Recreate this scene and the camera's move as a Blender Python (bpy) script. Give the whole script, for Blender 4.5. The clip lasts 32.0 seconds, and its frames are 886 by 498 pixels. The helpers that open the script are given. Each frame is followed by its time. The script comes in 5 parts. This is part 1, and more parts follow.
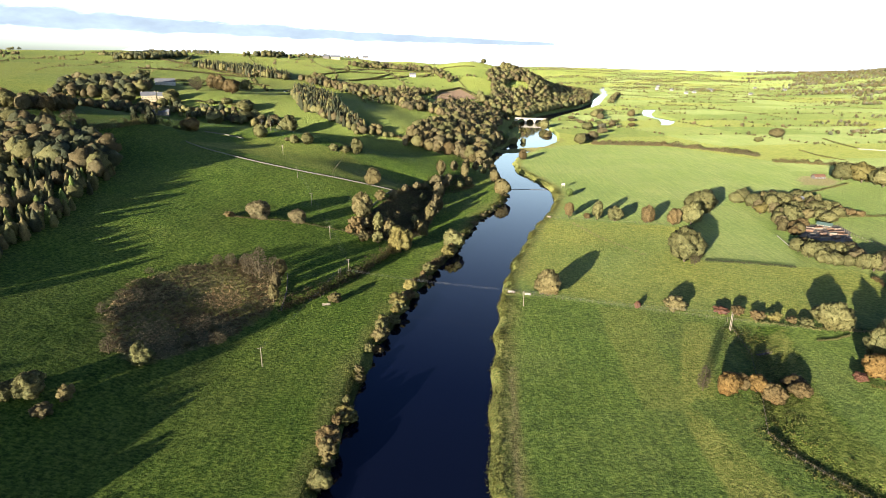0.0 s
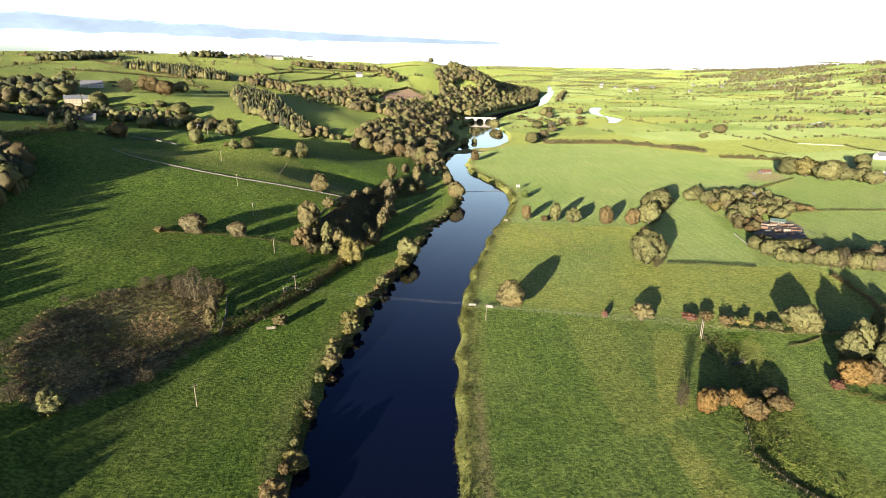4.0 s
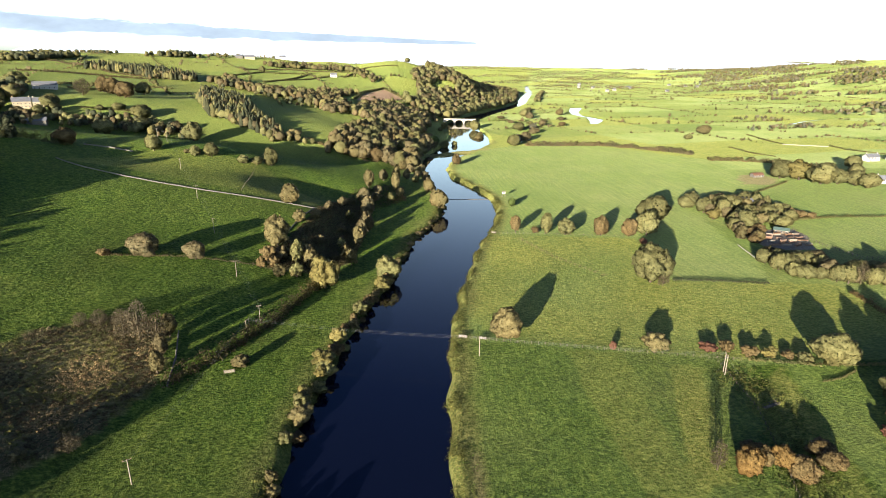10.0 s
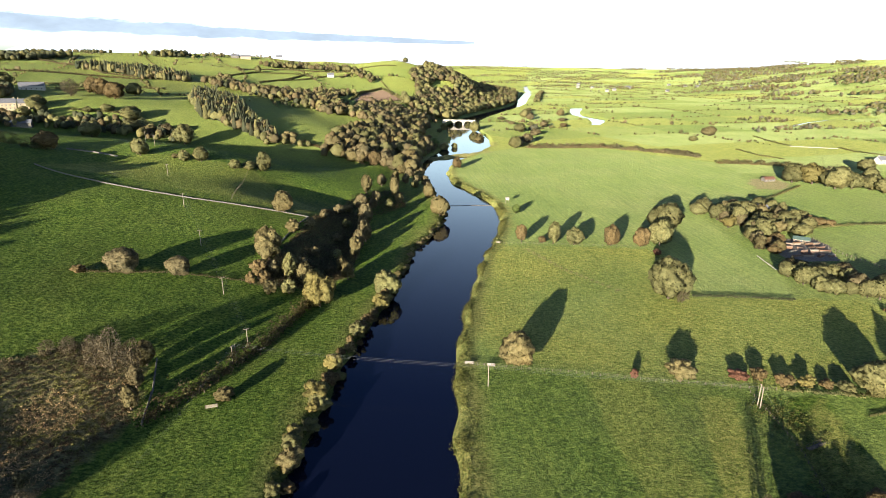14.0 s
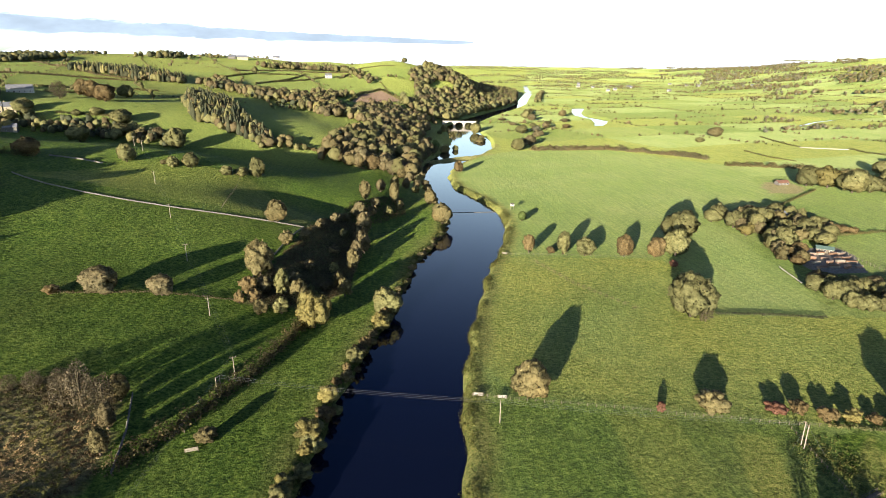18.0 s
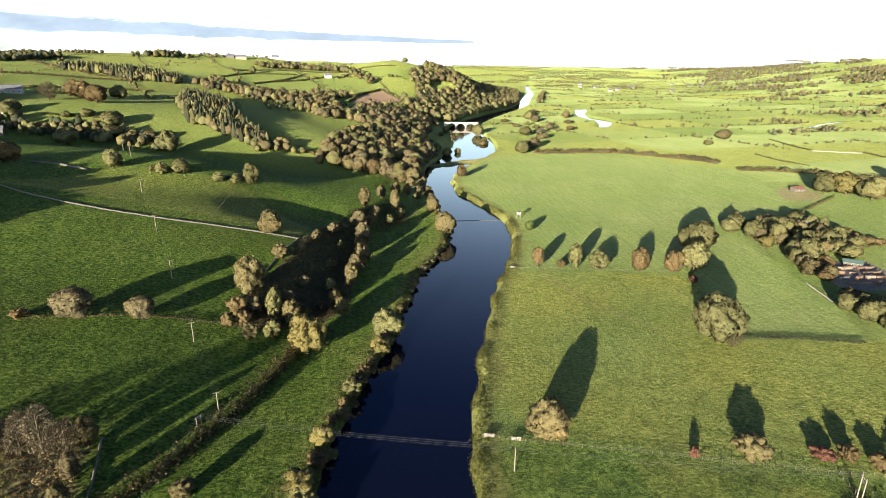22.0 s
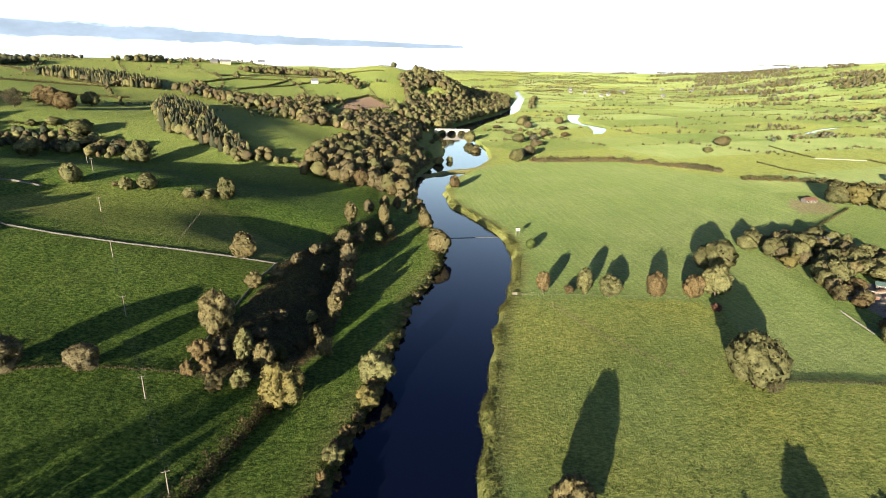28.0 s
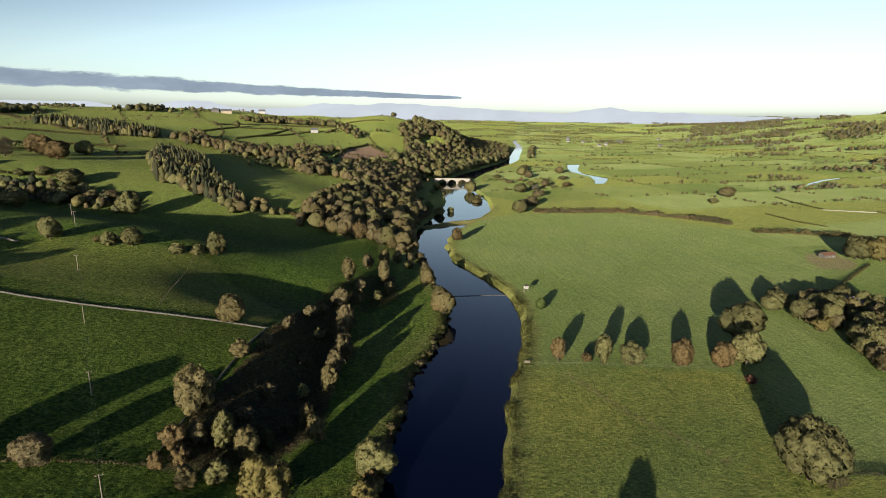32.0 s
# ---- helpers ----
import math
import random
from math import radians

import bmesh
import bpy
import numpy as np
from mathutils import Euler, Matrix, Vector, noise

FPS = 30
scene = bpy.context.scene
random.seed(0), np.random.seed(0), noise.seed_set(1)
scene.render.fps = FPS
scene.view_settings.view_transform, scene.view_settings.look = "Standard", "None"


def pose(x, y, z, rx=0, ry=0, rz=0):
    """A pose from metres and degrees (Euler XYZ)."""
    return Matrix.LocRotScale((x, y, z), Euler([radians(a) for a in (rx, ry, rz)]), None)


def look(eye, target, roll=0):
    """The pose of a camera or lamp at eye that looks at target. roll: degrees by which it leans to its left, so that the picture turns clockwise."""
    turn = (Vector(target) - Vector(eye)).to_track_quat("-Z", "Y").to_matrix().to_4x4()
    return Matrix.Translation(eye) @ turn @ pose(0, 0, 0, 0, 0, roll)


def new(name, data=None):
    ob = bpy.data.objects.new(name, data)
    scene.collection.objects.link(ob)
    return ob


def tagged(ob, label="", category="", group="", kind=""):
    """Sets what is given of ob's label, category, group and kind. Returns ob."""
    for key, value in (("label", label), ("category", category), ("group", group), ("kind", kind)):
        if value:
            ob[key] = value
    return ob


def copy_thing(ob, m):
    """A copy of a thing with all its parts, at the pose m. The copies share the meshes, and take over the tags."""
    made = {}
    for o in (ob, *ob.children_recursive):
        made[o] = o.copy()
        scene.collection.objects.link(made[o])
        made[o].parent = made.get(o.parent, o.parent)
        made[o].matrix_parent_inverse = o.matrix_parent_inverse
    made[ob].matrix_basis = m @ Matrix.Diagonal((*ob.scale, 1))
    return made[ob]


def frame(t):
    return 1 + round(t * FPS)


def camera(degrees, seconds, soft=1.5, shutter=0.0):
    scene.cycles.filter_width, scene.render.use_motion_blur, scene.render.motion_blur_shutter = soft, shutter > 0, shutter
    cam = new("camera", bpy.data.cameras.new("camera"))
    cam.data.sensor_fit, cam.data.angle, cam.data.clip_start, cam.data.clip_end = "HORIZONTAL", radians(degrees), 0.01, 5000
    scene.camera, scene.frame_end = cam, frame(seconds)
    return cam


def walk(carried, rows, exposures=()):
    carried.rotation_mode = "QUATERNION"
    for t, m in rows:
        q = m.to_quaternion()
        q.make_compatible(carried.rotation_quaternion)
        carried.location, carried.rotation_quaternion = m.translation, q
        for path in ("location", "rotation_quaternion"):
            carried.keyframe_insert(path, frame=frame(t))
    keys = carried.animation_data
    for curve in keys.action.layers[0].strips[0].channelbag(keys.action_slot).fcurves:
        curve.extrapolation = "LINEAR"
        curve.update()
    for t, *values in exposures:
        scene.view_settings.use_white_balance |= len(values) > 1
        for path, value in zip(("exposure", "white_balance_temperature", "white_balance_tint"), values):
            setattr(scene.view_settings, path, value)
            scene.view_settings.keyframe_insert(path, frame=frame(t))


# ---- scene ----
cam = camera(74.9, 32.0, 0.6)
PATH = [
    (0, (3.349, -1.095, 114.886), (3.278, 0.805, 114.265), 0.6),
    (0.5, (2.989, 1.481, 114.799), (2.931, 3.381, 114.177), 0.7),
    (1, (2.65, 4.051, 114.713), (2.624, 5.951, 114.091), 0.6),
    (1.5, (2.517, 6.759, 114.609), (2.513, 8.66, 113.987), 0.4),
    (2, (2.241, 9.367, 114.488), (2.257, 11.268, 113.867), 0.4),
    (2.5, (1.951, 12.019, 114.366), (1.989, 13.92, 113.745), 0.3),
    (3, (1.715, 14.599, 114.269), (1.772, 16.499, 113.648), 0.4),
    (3.5, (1.762, 17.343, 114.157), (1.837, 19.243, 113.537), 0.3),
    (4, (1.604, 19.791, 114.146), (1.697, 21.69, 113.525), 0.3),
    (4.5, (1.47, 22.482, 114.138), (1.584, 24.38, 113.518), 0.3),
    (6.5, (0.752, 33.693, 113.991), (0.907, 35.588, 113.371), 0.3),
    (7, (0.457, 36.713, 113.834), (0.615, 38.608, 113.213), 0.3),
    (7.5, (0.421, 39.928, 113.73), (0.582, 41.823, 113.11), 0.3),
    (8, (0.32, 43.042, 113.624), (0.482, 44.937, 113.004), 0.3),
    (8.5, (0.254, 46.108, 113.574), (0.418, 48.002, 112.953), 0.2),
    (9, (0.105, 49.024, 113.515), (0.271, 50.918, 112.893), 0.3),
    (9.5, (0.049, 52.107, 113.322), (0.217, 54.001, 112.702), 0.3),
    (10, (0.151, 54.882, 113.215), (0.32, 56.776, 112.595), 0.3),
    (10.5, (0.075, 57.609, 113.241), (0.245, 59.503, 112.622), 0.3),
    (11, (-0.09, 60.4, 113.204), (0.081, 62.294, 112.585), 0.4),
    (11.5, (-0.208, 63.267, 113.252), (-0.035, 65.161, 112.632), 0.3),
    (12, (-0.304, 66.072, 113.341), (-0.13, 67.965, 112.721), 0.3),
    (12.5, (-0.342, 68.793, 113.451), (-0.167, 70.687, 112.831), 0.3),
    (13, (-0.425, 71.44, 113.533), (-0.249, 73.334, 112.913), 0.3),
    (13.5, (-0.519, 74.235, 113.538), (-0.342, 76.128, 112.918), 0.2),
    (14, (-0.445, 76.867, 113.564), (-0.269, 78.76, 112.943), 0.3),
    (14.5, (-0.379, 79.664, 113.648), (-0.203, 81.557, 113.027), 0.2),
    (16.5, (-0.537, 90.292, 113.939), (-0.359, 92.185, 113.319), 0.2),
    (17, (-0.556, 92.909, 113.882), (-0.378, 94.802, 113.261), 0.1),
    (17.5, (-0.61, 95.784, 113.859), (-0.431, 97.677, 113.238), 0.1),
    (18, (-0.65, 98.489, 113.893), (-0.472, 100.381, 113.272), 0.1),
    (18.5, (-0.663, 101.315, 113.963), (-0.485, 103.208, 113.342), 0.2),
    (19, (-0.774, 103.895, 114.037), (-0.595, 105.788, 113.417), 0.2),
    (19.5, (-0.809, 106.671, 114.231), (-0.631, 108.564, 113.61), 0.2),
    (20, (-0.731, 109.244, 114.407), (-0.553, 111.137, 113.786), 0.2),
    (20.5, (-0.729, 111.942, 114.622), (-0.55, 113.834, 114.001), 0.1),
    (21, (-0.601, 114.432, 114.813), (-0.423, 116.324, 114.191), 0.1),
    (21.5, (-0.587, 117.353, 115.039), (-0.41, 119.245, 114.417), 0.2),
    (22, (-0.861, 120.607, 114.954), (-0.683, 122.499, 114.331), 0.2),
    (22.5, (-0.914, 123.694, 114.939), (-0.735, 125.586, 114.316), 0.2),
    (23, (-0.869, 126.618, 114.803), (-0.69, 128.511, 114.18), 0.2),
    (23.5, (-0.909, 129.593, 114.702), (-0.73, 131.485, 114.079), 0.2),
    (24, (-0.766, 132.546, 114.611), (-0.573, 134.437, 113.988), 0.2),
    (24.5, (-0.826, 135.376, 114.645), (-0.613, 137.264, 114.021), 0.2),
    (25, (-0.629, 137.773, 114.711), (-0.417, 139.662, 114.088), 0.2),
    (25.5, (-0.265, 140.153, 114.855), (-0.054, 142.042, 114.231), 0.1),
    (27.5, (-0.047, 152.04, 114.809), (0.165, 153.929, 114.188), 0.1),
    (28, (-0.188, 155.086, 114.742), (0.026, 156.979, 114.134), 0.2),
    (28.5, (-0.561, 158.247, 114.645), (-0.346, 160.147, 114.058), 0.2),
    (29, (-0.899, 161.36, 114.628), (-0.682, 163.265, 114.059), 0.2),
    (29.5, (-0.96, 164.693, 114.747), (-0.742, 166.604, 114.2), 0.2),
    (30, (-0.816, 167.847, 114.869), (-0.597, 169.764, 114.341), 0.2),
    (30.5, (-0.848, 170.869, 114.838), (-0.627, 172.791, 114.331), 0.3),
    (31, (-0.898, 173.799, 115.032), (-0.676, 175.726, 114.545), 0.3),
    (31.5, (-1.099, 176.74, 115.243), (-0.874, 178.672, 114.778), 0.3),
    (32, (-1.215, 179.599, 115.414), (-0.989, 181.534, 114.96), 0.4),
]
walk(cam, [(t, look(e, g, r)) for t, e, g, r in PATH], [(0, 2.03), (10, 1.98), (27.5, 1.87), (29, 1.62), (30.5, 1.22), (32, 0.88)])


# ---- sky, sun ----
SUN_ELEV, SUN_AZ = radians(9.1), radians(180 + 28.3)   # azimuth clockwise from +y
world = bpy.data.worlds.new("sky")
scene.world = world
world.use_nodes = True
wn = world.node_tree.nodes
sky = wn.new("ShaderNodeTexSky")
sky.sky_type, sky.sun_disc = "NISHITA", False
sky.sun_elevation, sky.sun_rotation = SUN_ELEV, SUN_AZ
sky.air_density, sky.dust_density, sky.ozone_density = 1.0, 0.6, 1.2
tone = wn.new("ShaderNodeHueSaturation")   # paler where the sky is bright
tone.inputs["Saturation"].default_value = 0.5
tone.inputs["Value"].default_value = 2.6
blue = wn.new("ShaderNodeMix")
blue.data_type, blue.blend_type = "RGBA", "MULTIPLY"
blue.inputs[0].default_value = 1.0
blue.inputs[7].default_value = (0.29, 0.45, 0.93, 1)
bw = wn.new("ShaderNodeRGBToBW")
rng_map = wn.new("ShaderNodeMapRange")
rng_map.inputs[1].default_value, rng_map.inputs[2].default_value = 1.6, 4.2
pale = wn.new("ShaderNodeMix")
pale.data_type = "RGBA"
wl = world.node_tree.links
wl.new(sky.outputs[0], tone.inputs["Color"])
wl.new(sky.outputs[0], bw.inputs[0])
wl.new(bw.outputs[0], rng_map.inputs[0])
wl.new(rng_map.outputs[0], pale.inputs[0])
wl.new(sky.outputs[0], blue.inputs[6])
wl.new(blue.outputs[2], pale.inputs[6])
cool = wn.new("ShaderNodeMix")
cool.data_type, cool.blend_type = "RGBA", "MULTIPLY"
cool.inputs[0].default_value = 1.0
cool.inputs[7].default_value = (0.84, 1.0, 1.14, 1)
wl.new(tone.outputs[0], cool.inputs[6])
wl.new(cool.outputs[2], pale.inputs[7])
wl.new(pale.outputs[2], wn["Background"].inputs["Color"])
wn["Background"].inputs["Strength"].default_value = 0.043
sun = new("sun", bpy.data.lights.new("sun", "SUN"))
sun.data.energy, sun.data.angle, sun.data.color = 5.0, radians(0.55), (1.0, 0.87, 0.70)
to_sun = Vector((math.sin(SUN_AZ) * math.cos(SUN_ELEV), math.cos(SUN_AZ) * math.cos(SUN_ELEV), math.sin(SUN_ELEV)))
sun.rotation_euler = to_sun.to_track_quat("Z", "Y").to_euler()


# ---- materials ----
def material(name, rough=0.9, spec=0.2):
    m = bpy.data.materials.new(name)
    m.use_nodes = True
    b = m.node_tree.nodes["Principled BSDF"]
    b.inputs["Roughness"].default_value = rough
    b.inputs["Specular IOR Level"].default_value = spec
    return m, m.node_tree.nodes, m.node_tree.links, b


def noise_tex(n, l, scale, detail=4, rough=0.6, stretch=None):
    co = n.new("ShaderNodeTexCoord")
    out = co.outputs["Object"]
    if stretch:
        mp = n.new("ShaderNodeMapping")
        mp.inputs["Scale"].default_value = stretch
        l.new(out, mp.inputs["Vector"])
        out = mp.outputs[0]
    t = n.new("ShaderNodeTexNoise")
    t.inputs["Scale"].default_value, t.inputs["Detail"].default_value, t.inputs["Roughness"].default_value = scale, detail, rough
    l.new(out, t.inputs["Vector"])
    return t.outputs["Fac"]


def ramp(n, l, fac, *stops):
    r = n.new("ShaderNodeValToRGB")
    el = r.color_ramp.elements
    while len(el) < len(stops):
        el.new(0.5)
    for e, (p, c) in zip(el, stops):
        e.position, e.color = p, (*c, 1)
    l.new(fac, r.inputs["Fac"])
    return r.outputs["Color"]


def mixed(n, l, fac, a, b, mode="MIX"):
    m = n.new("ShaderNodeMix")
    m.data_type, m.blend_type = "RGBA", mode
    for sock, v in ((m.inputs[0], fac), (m.inputs[6], a), (m.inputs[7], b)):
        if isinstance(v, (int, float)):
            sock.default_value = v
        elif isinstance(v, tuple):
            sock.default_value = (*v, 1)
        else:
            l.new(v, sock)
    return m.outputs[2]


def bump(n, l, b, height, dist, strength=1.0):
    k = n.new("ShaderNodeBump")
    k.inputs["Distance"].default_value, k.inputs["Strength"].default_value = dist, strength
    l.new(height, k.inputs["Height"])
    l.new(k.outputs[0], b.inputs["Normal"])


def plain_stuff(name, dark, light, scale, rough=0.9, relief=0.02, spec=0.2):
    """A surface that varies between two colours, with relief."""
    m, n, l, b = material(name, rough, spec)
    f = noise_tex(n, l, scale)
    l.new(ramp(n, l, f, (0.3, dark), (0.7, light)), b.inputs["Base Color"])
    bump(n, l, b, noise_tex(n, l, scale * 4), relief)
    return m


def ground_material():
    m, n, l, b = material("grassland", 0.95, 0.1)
    at = n.new("ShaderNodeVertexColor")
    at.layer_name = "cover"
    sep = n.new("ShaderNodeSeparateColor")
    l.new(at.outputs["Color"], sep.inputs[0])
    rows_ = noise_tex(n, l, 1.0, 3, 0.6, (0.55, 0.02, 1))
    wide, mid = noise_tex(n, l, 0.014, 4), noise_tex(n, l, 0.17, 6, 0.7)
    fine = noise_tex(n, l, 0.85, 7, 0.72, (0.75, 1.15, 1))
    tuft = noise_tex(n, l, 0.42, 6, 0.68, (1.3, 0.7, 1))
    # the dark lows put shadow between tussocks into the grass colour
    g = ramp(n, l, mid, (0.39, (0.034, 0.074, 0.008)), (0.5, (0.068, 0.126, 0.014)), (0.61, (0.118, 0.174, 0.024)))
    g = mixed(n, l, 0.66, g, ramp(n, l, fine, (0.41, (0.009, 0.022, 0.004)), (0.5, (0.062, 0.108, 0.015)), (0.59, (0.16, 0.210, 0.040))))
    g = mixed(n, l, ramp(n, l, wide, (0.45, (0, 0, 0)), (0.70, (0.35, 0.35, 0.35))), g, ramp(n, l, fine, (0.38, (0.055, 0.065, 0.016)), (0.62, (0.18, 0.17, 0.055))))
    # lifted and blued so that the pasture colour carries the distance haze
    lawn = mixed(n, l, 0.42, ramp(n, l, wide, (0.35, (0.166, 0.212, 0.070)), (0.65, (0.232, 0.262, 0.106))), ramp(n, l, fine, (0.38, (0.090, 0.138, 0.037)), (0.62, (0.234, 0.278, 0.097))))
    tan = mixed(n, l, 0.6, ramp(n, l, mid, (0.40, (0.102, 0.140, 0.024)), (0.60, (0.220, 0.232, 0.056))), ramp(n, l, fine, (0.40, (0.052, 0.078, 0.012)), (0.60, (0.285, 0.288, 0.080))))
    weed = mixed(n, l, 0.55, ramp(n, l, mid, (0.35, (0.06, 0.088, 0.016)), (0.65, (0.17, 0.17, 0.05))), ramp(n, l, fine, (0.40, (0.030, 0.05, 0.012)), (0.60, (0.23, 0.215, 0.075))))
    soil = ramp(n, l, fine, (0.35, (0.10, 0.066, 0.042)), (0.65, (0.25, 0.178, 0.122)))
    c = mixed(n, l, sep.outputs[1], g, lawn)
    c = mixed(n, l, 1.0, c, ramp(n, l, rows_, (0.38, (0.87, 0.90, 0.88)), (0.52, (1, 1, 1)), (0.64, (1.13, 1.08, 1.06))), "MULTIPLY")
    c = mixed(n, l, sep.outputs[0], c, tan)
    c = mixed(n, l, sep.outputs[2], c, weed)
    inv = n.new("ShaderNodeMath")
    inv.operation = "SUBTRACT"
    inv.inputs[0].default_value = 1.0
    l.new(at.outputs["Alpha"], inv.inputs[1])
    c = mixed(n, l, inv.outputs[0], c, soil)
    l.new(c, b.inputs["Base Color"])
    b.inputs["Diffuse Roughness"].default_value = 1.0
    soft = n.new("ShaderNodeMath")
    soft.operation = "MULTIPLY_ADD"
    l.new(sep.outputs[1], soft.inputs[0])
    soft.inputs[1].default_value, soft.inputs[2].default_value = -0.55, 0.95
    k = n.new("ShaderNodeBump")
    k.inputs["Distance"].default_value = 3.2
    l.new(soft.outputs[0], k.inputs["Strength"])
    l.new(mixed(n, l, 0.5, tuft, fine), k.inputs["Height"])
    l.new(k.outputs[0], b.inputs["Normal"])
    return m


GROUND = ground_material()


def water_material():
    m, n, l, b = material("river_water", 0.04, 0.5)
    b.inputs["Base Color"].default_value = (0.003, 0.0045, 0.013, 1)
    b.inputs["IOR"].default_value = 1.33
    bump(n, l, b, noise_tex(n, l, 0.35, 3, 0.5, (1, 0.5, 1)), 0.05, 0.25)
    return m


WATER = water_material()

# ---- lie of the land ----
# the river's two waterlines, as x at each y
RIV_Y = (-400, 130, 165, 195, 226, 250, 283, 322, 358, 388, 423, 445, 476, 512, 540, 583, 623, 674, 718, 760,
         815, 870, 950, 1050, 1160, 1300, 1568, 1666, 1900, 2241, 2712, 2900, 3500, 4950)
RIV_L = (-58, -33, -33, -32, -29, -24, -18, -7, 2, 9, 16, 26, 36, 44, 41, 39, 36, 36, 36, 42,
         60, 78, 94, 101, 107, 160, 300, 340, 405, 500, 600, 650, 800, 1200)
RIV_R = (-10, 10.7, 11.5, 13.5, 16, 19, 23, 31, 40, 48.5, 60, 68, 77, 82, 81, 71, 58, 57, 65, 84,
         112, 137, 148, 148, 153, 205, 330, 368, 432, 526, 620, 668, 820, 1220)
FOOT_Y = (-400, 150, 240, 300, 340, 440, 520, 600, 700, 815, 1000, 1160, 1300, 1568, 2241, 4950)
FOOT_X = (-120, -95, -80, -48, -38, -25, 0, 15, 15, 40, 80, 92, 140, 280, 480, 1180)


def smooth(a, b, v):
    w = np.clip((v - a) / (b - a), 0, 1)
    return w * w * (3 - 2 * w)


def waves(x, y, size, seed):
    """A cheap smooth unevenness between -1 and 1."""
    a = seed * 1.7
    return (np.sin(x / size + a + 1.3 * np.sin(y / size * 0.7 + a)) + np.sin(y / size * 0.9 - a * 2 + 1.1 * np.sin(x / size * 0.6 + 3 * a))) / 2


def near_line(x, y, pts):
    """Distance to a polyline."""
    best = np.full(np.shape(x), 1e9)
    for (ax, ay), (bx, by) in zip(pts[:-1], pts[1:]):
        dx, dy = bx - ax, by - ay
        w = np.clip(((x - ax) * dx + (y - ay) * dy) / (dx * dx + dy * dy), 0, 1)
        best = np.minimum(best, np.hypot(x - ax - w * dx, y - ay - w * dy))
    return best


OXBOW = ((378, 1130), (400, 1180), (420, 1240), (408, 1330), (430, 1420), (475, 1545))
FAR_REACH = ((740, 1100), (800, 1150), (900, 1215), (1060, 1240), (1300, 1235))
GULLY = ((10, 488), (-36, 497), (-74, 507))
SHOAL = ((52, 772), (84, 790), (118, 806))
CREST = ((-380, 400), (-330, 400), (-290, 414), (-268, 440), (-258, 470))
DITCH = ((126, 216), (114, 182), (106, 160), (108, 149), (117, 136), (132, 116))


def shore(x, y):
    """Metres from the main river's water, below 0 in it."""
    left, right = np.interp(y, RIV_Y, RIV_L), np.interp(y, RIV_Y, RIV_R)
    lean = 0.93 + 0 * y
    d = np.maximum(left - x, x - right) * lean + 1.1 * waves(x, y, 4.3, 1) * (y < 900)
    d = np.minimum(d, near_line(x, y, OXBOW) - 9 - 5 * waves(x, y, 40, 2))
    d = np.minimum(d, near_line(x, y, FAR_REACH) - 7)
    d = np.maximum(d, 4 - near_line(x, y, SHOAL) / 3 + waves(x, y, 5, 3))
    return np.where(y > 2950, np.maximum(d, (y - 2950) / 10), d)


def land(x, y):
    """Height of the ground."""
    x, y = np.asarray(x, float), np.asarray(y, float)
    d = shore(x, y)
    u = np.maximum(np.interp(y, FOOT_Y, FOOT_X) - x, 0)
    z = 3 + 0.25 * waves(x, y, 23, 3)
    z = z + (95 * (1 - np.exp(-u / 380)) + 0.012 * np.minimum(u, 1200)) * (1 - smooth(2150, 3300, y) * 0.75 * smooth(-100, -500, x) - smooth(1900, 2550, y) * 0.92 * smooth(-500, -100, x))
    z = z + 7 * smooth(0, 26, u) * np.exp(-((y - 440) / 60) ** 2)
    z = z + 0.02 * np.clip(-30 - x, 0, 70)
    z = z - 20 * smooth(20, 120, u) * np.exp(-((y - 684) / 58) ** 2 / 2) * smooth(900, 300, u)
    z = z + 8 * smooth(60, 160, u) * np.exp(-((y - 545) / 30) ** 2 / 2) * smooth(-270, -170, x)
    z = z - 6 * np.exp(-(near_line(x, y, GULLY) / 30) ** 2) * smooth(5, 45, u)
    z = z + smooth(10, 120, u) * (1.6 * waves(x, y, 34, 4) + 2.5 * waves(x, y, 95, 5))
    z = z + 20 * smooth(1200, 2050, y) * smooth(250, 800, u) * smooth(3000, 2300, y)
    z = z + 38 * np.exp(-(((x - 30) / 130) ** 2 + ((y - 1680) / 270) ** 2)) * smooth(5, 120, u)
    z = z + smooth(5, 110, u) * (27 * np.exp(-(((x - 178) / 75) ** 2 + ((y - 1670) / 190) ** 2)) + 14 * np.exp(-(((x - 20) / 150) ** 2 + ((y - 1790) / 170) ** 2)))
    z = z + 150 * smooth(0, 1, (x - 950 - 0.28 * (y - 1500)) / 1700) * smooth(1200, 2200, y) * (1 - 0.7 * smooth(4100, 4650, np.hypot(x, y)))
    z = z + 66 * smooth(2800, 4900, y) + 5 * smooth(2200, 3400, y) * waves(x, y, 230, 6)
    z = z + 9.5 * np.exp(-(near_line(x, y, CREST) / 32) ** 2)
    z = z - 2.2 * np.exp(-(((x + 112) / 17) ** 2 + ((y - 226) / 26) ** 2))
    z = z - 1.6 * np.exp(-(near_line(x, y, DITCH) / 2.4) ** 2)
    bank = smooth(-0.5, 4.5, d)
    return np.where(d < 6, -1.4 + (z + 1.4) * bank, z)


# ---- the ground, one sheet to the horizon ----
def spaced(start, steps):
    out = [start]
    for stop, step in steps:
        while out[-1] < stop:
            out.append(out[-1] + step)
    return np.array(out)


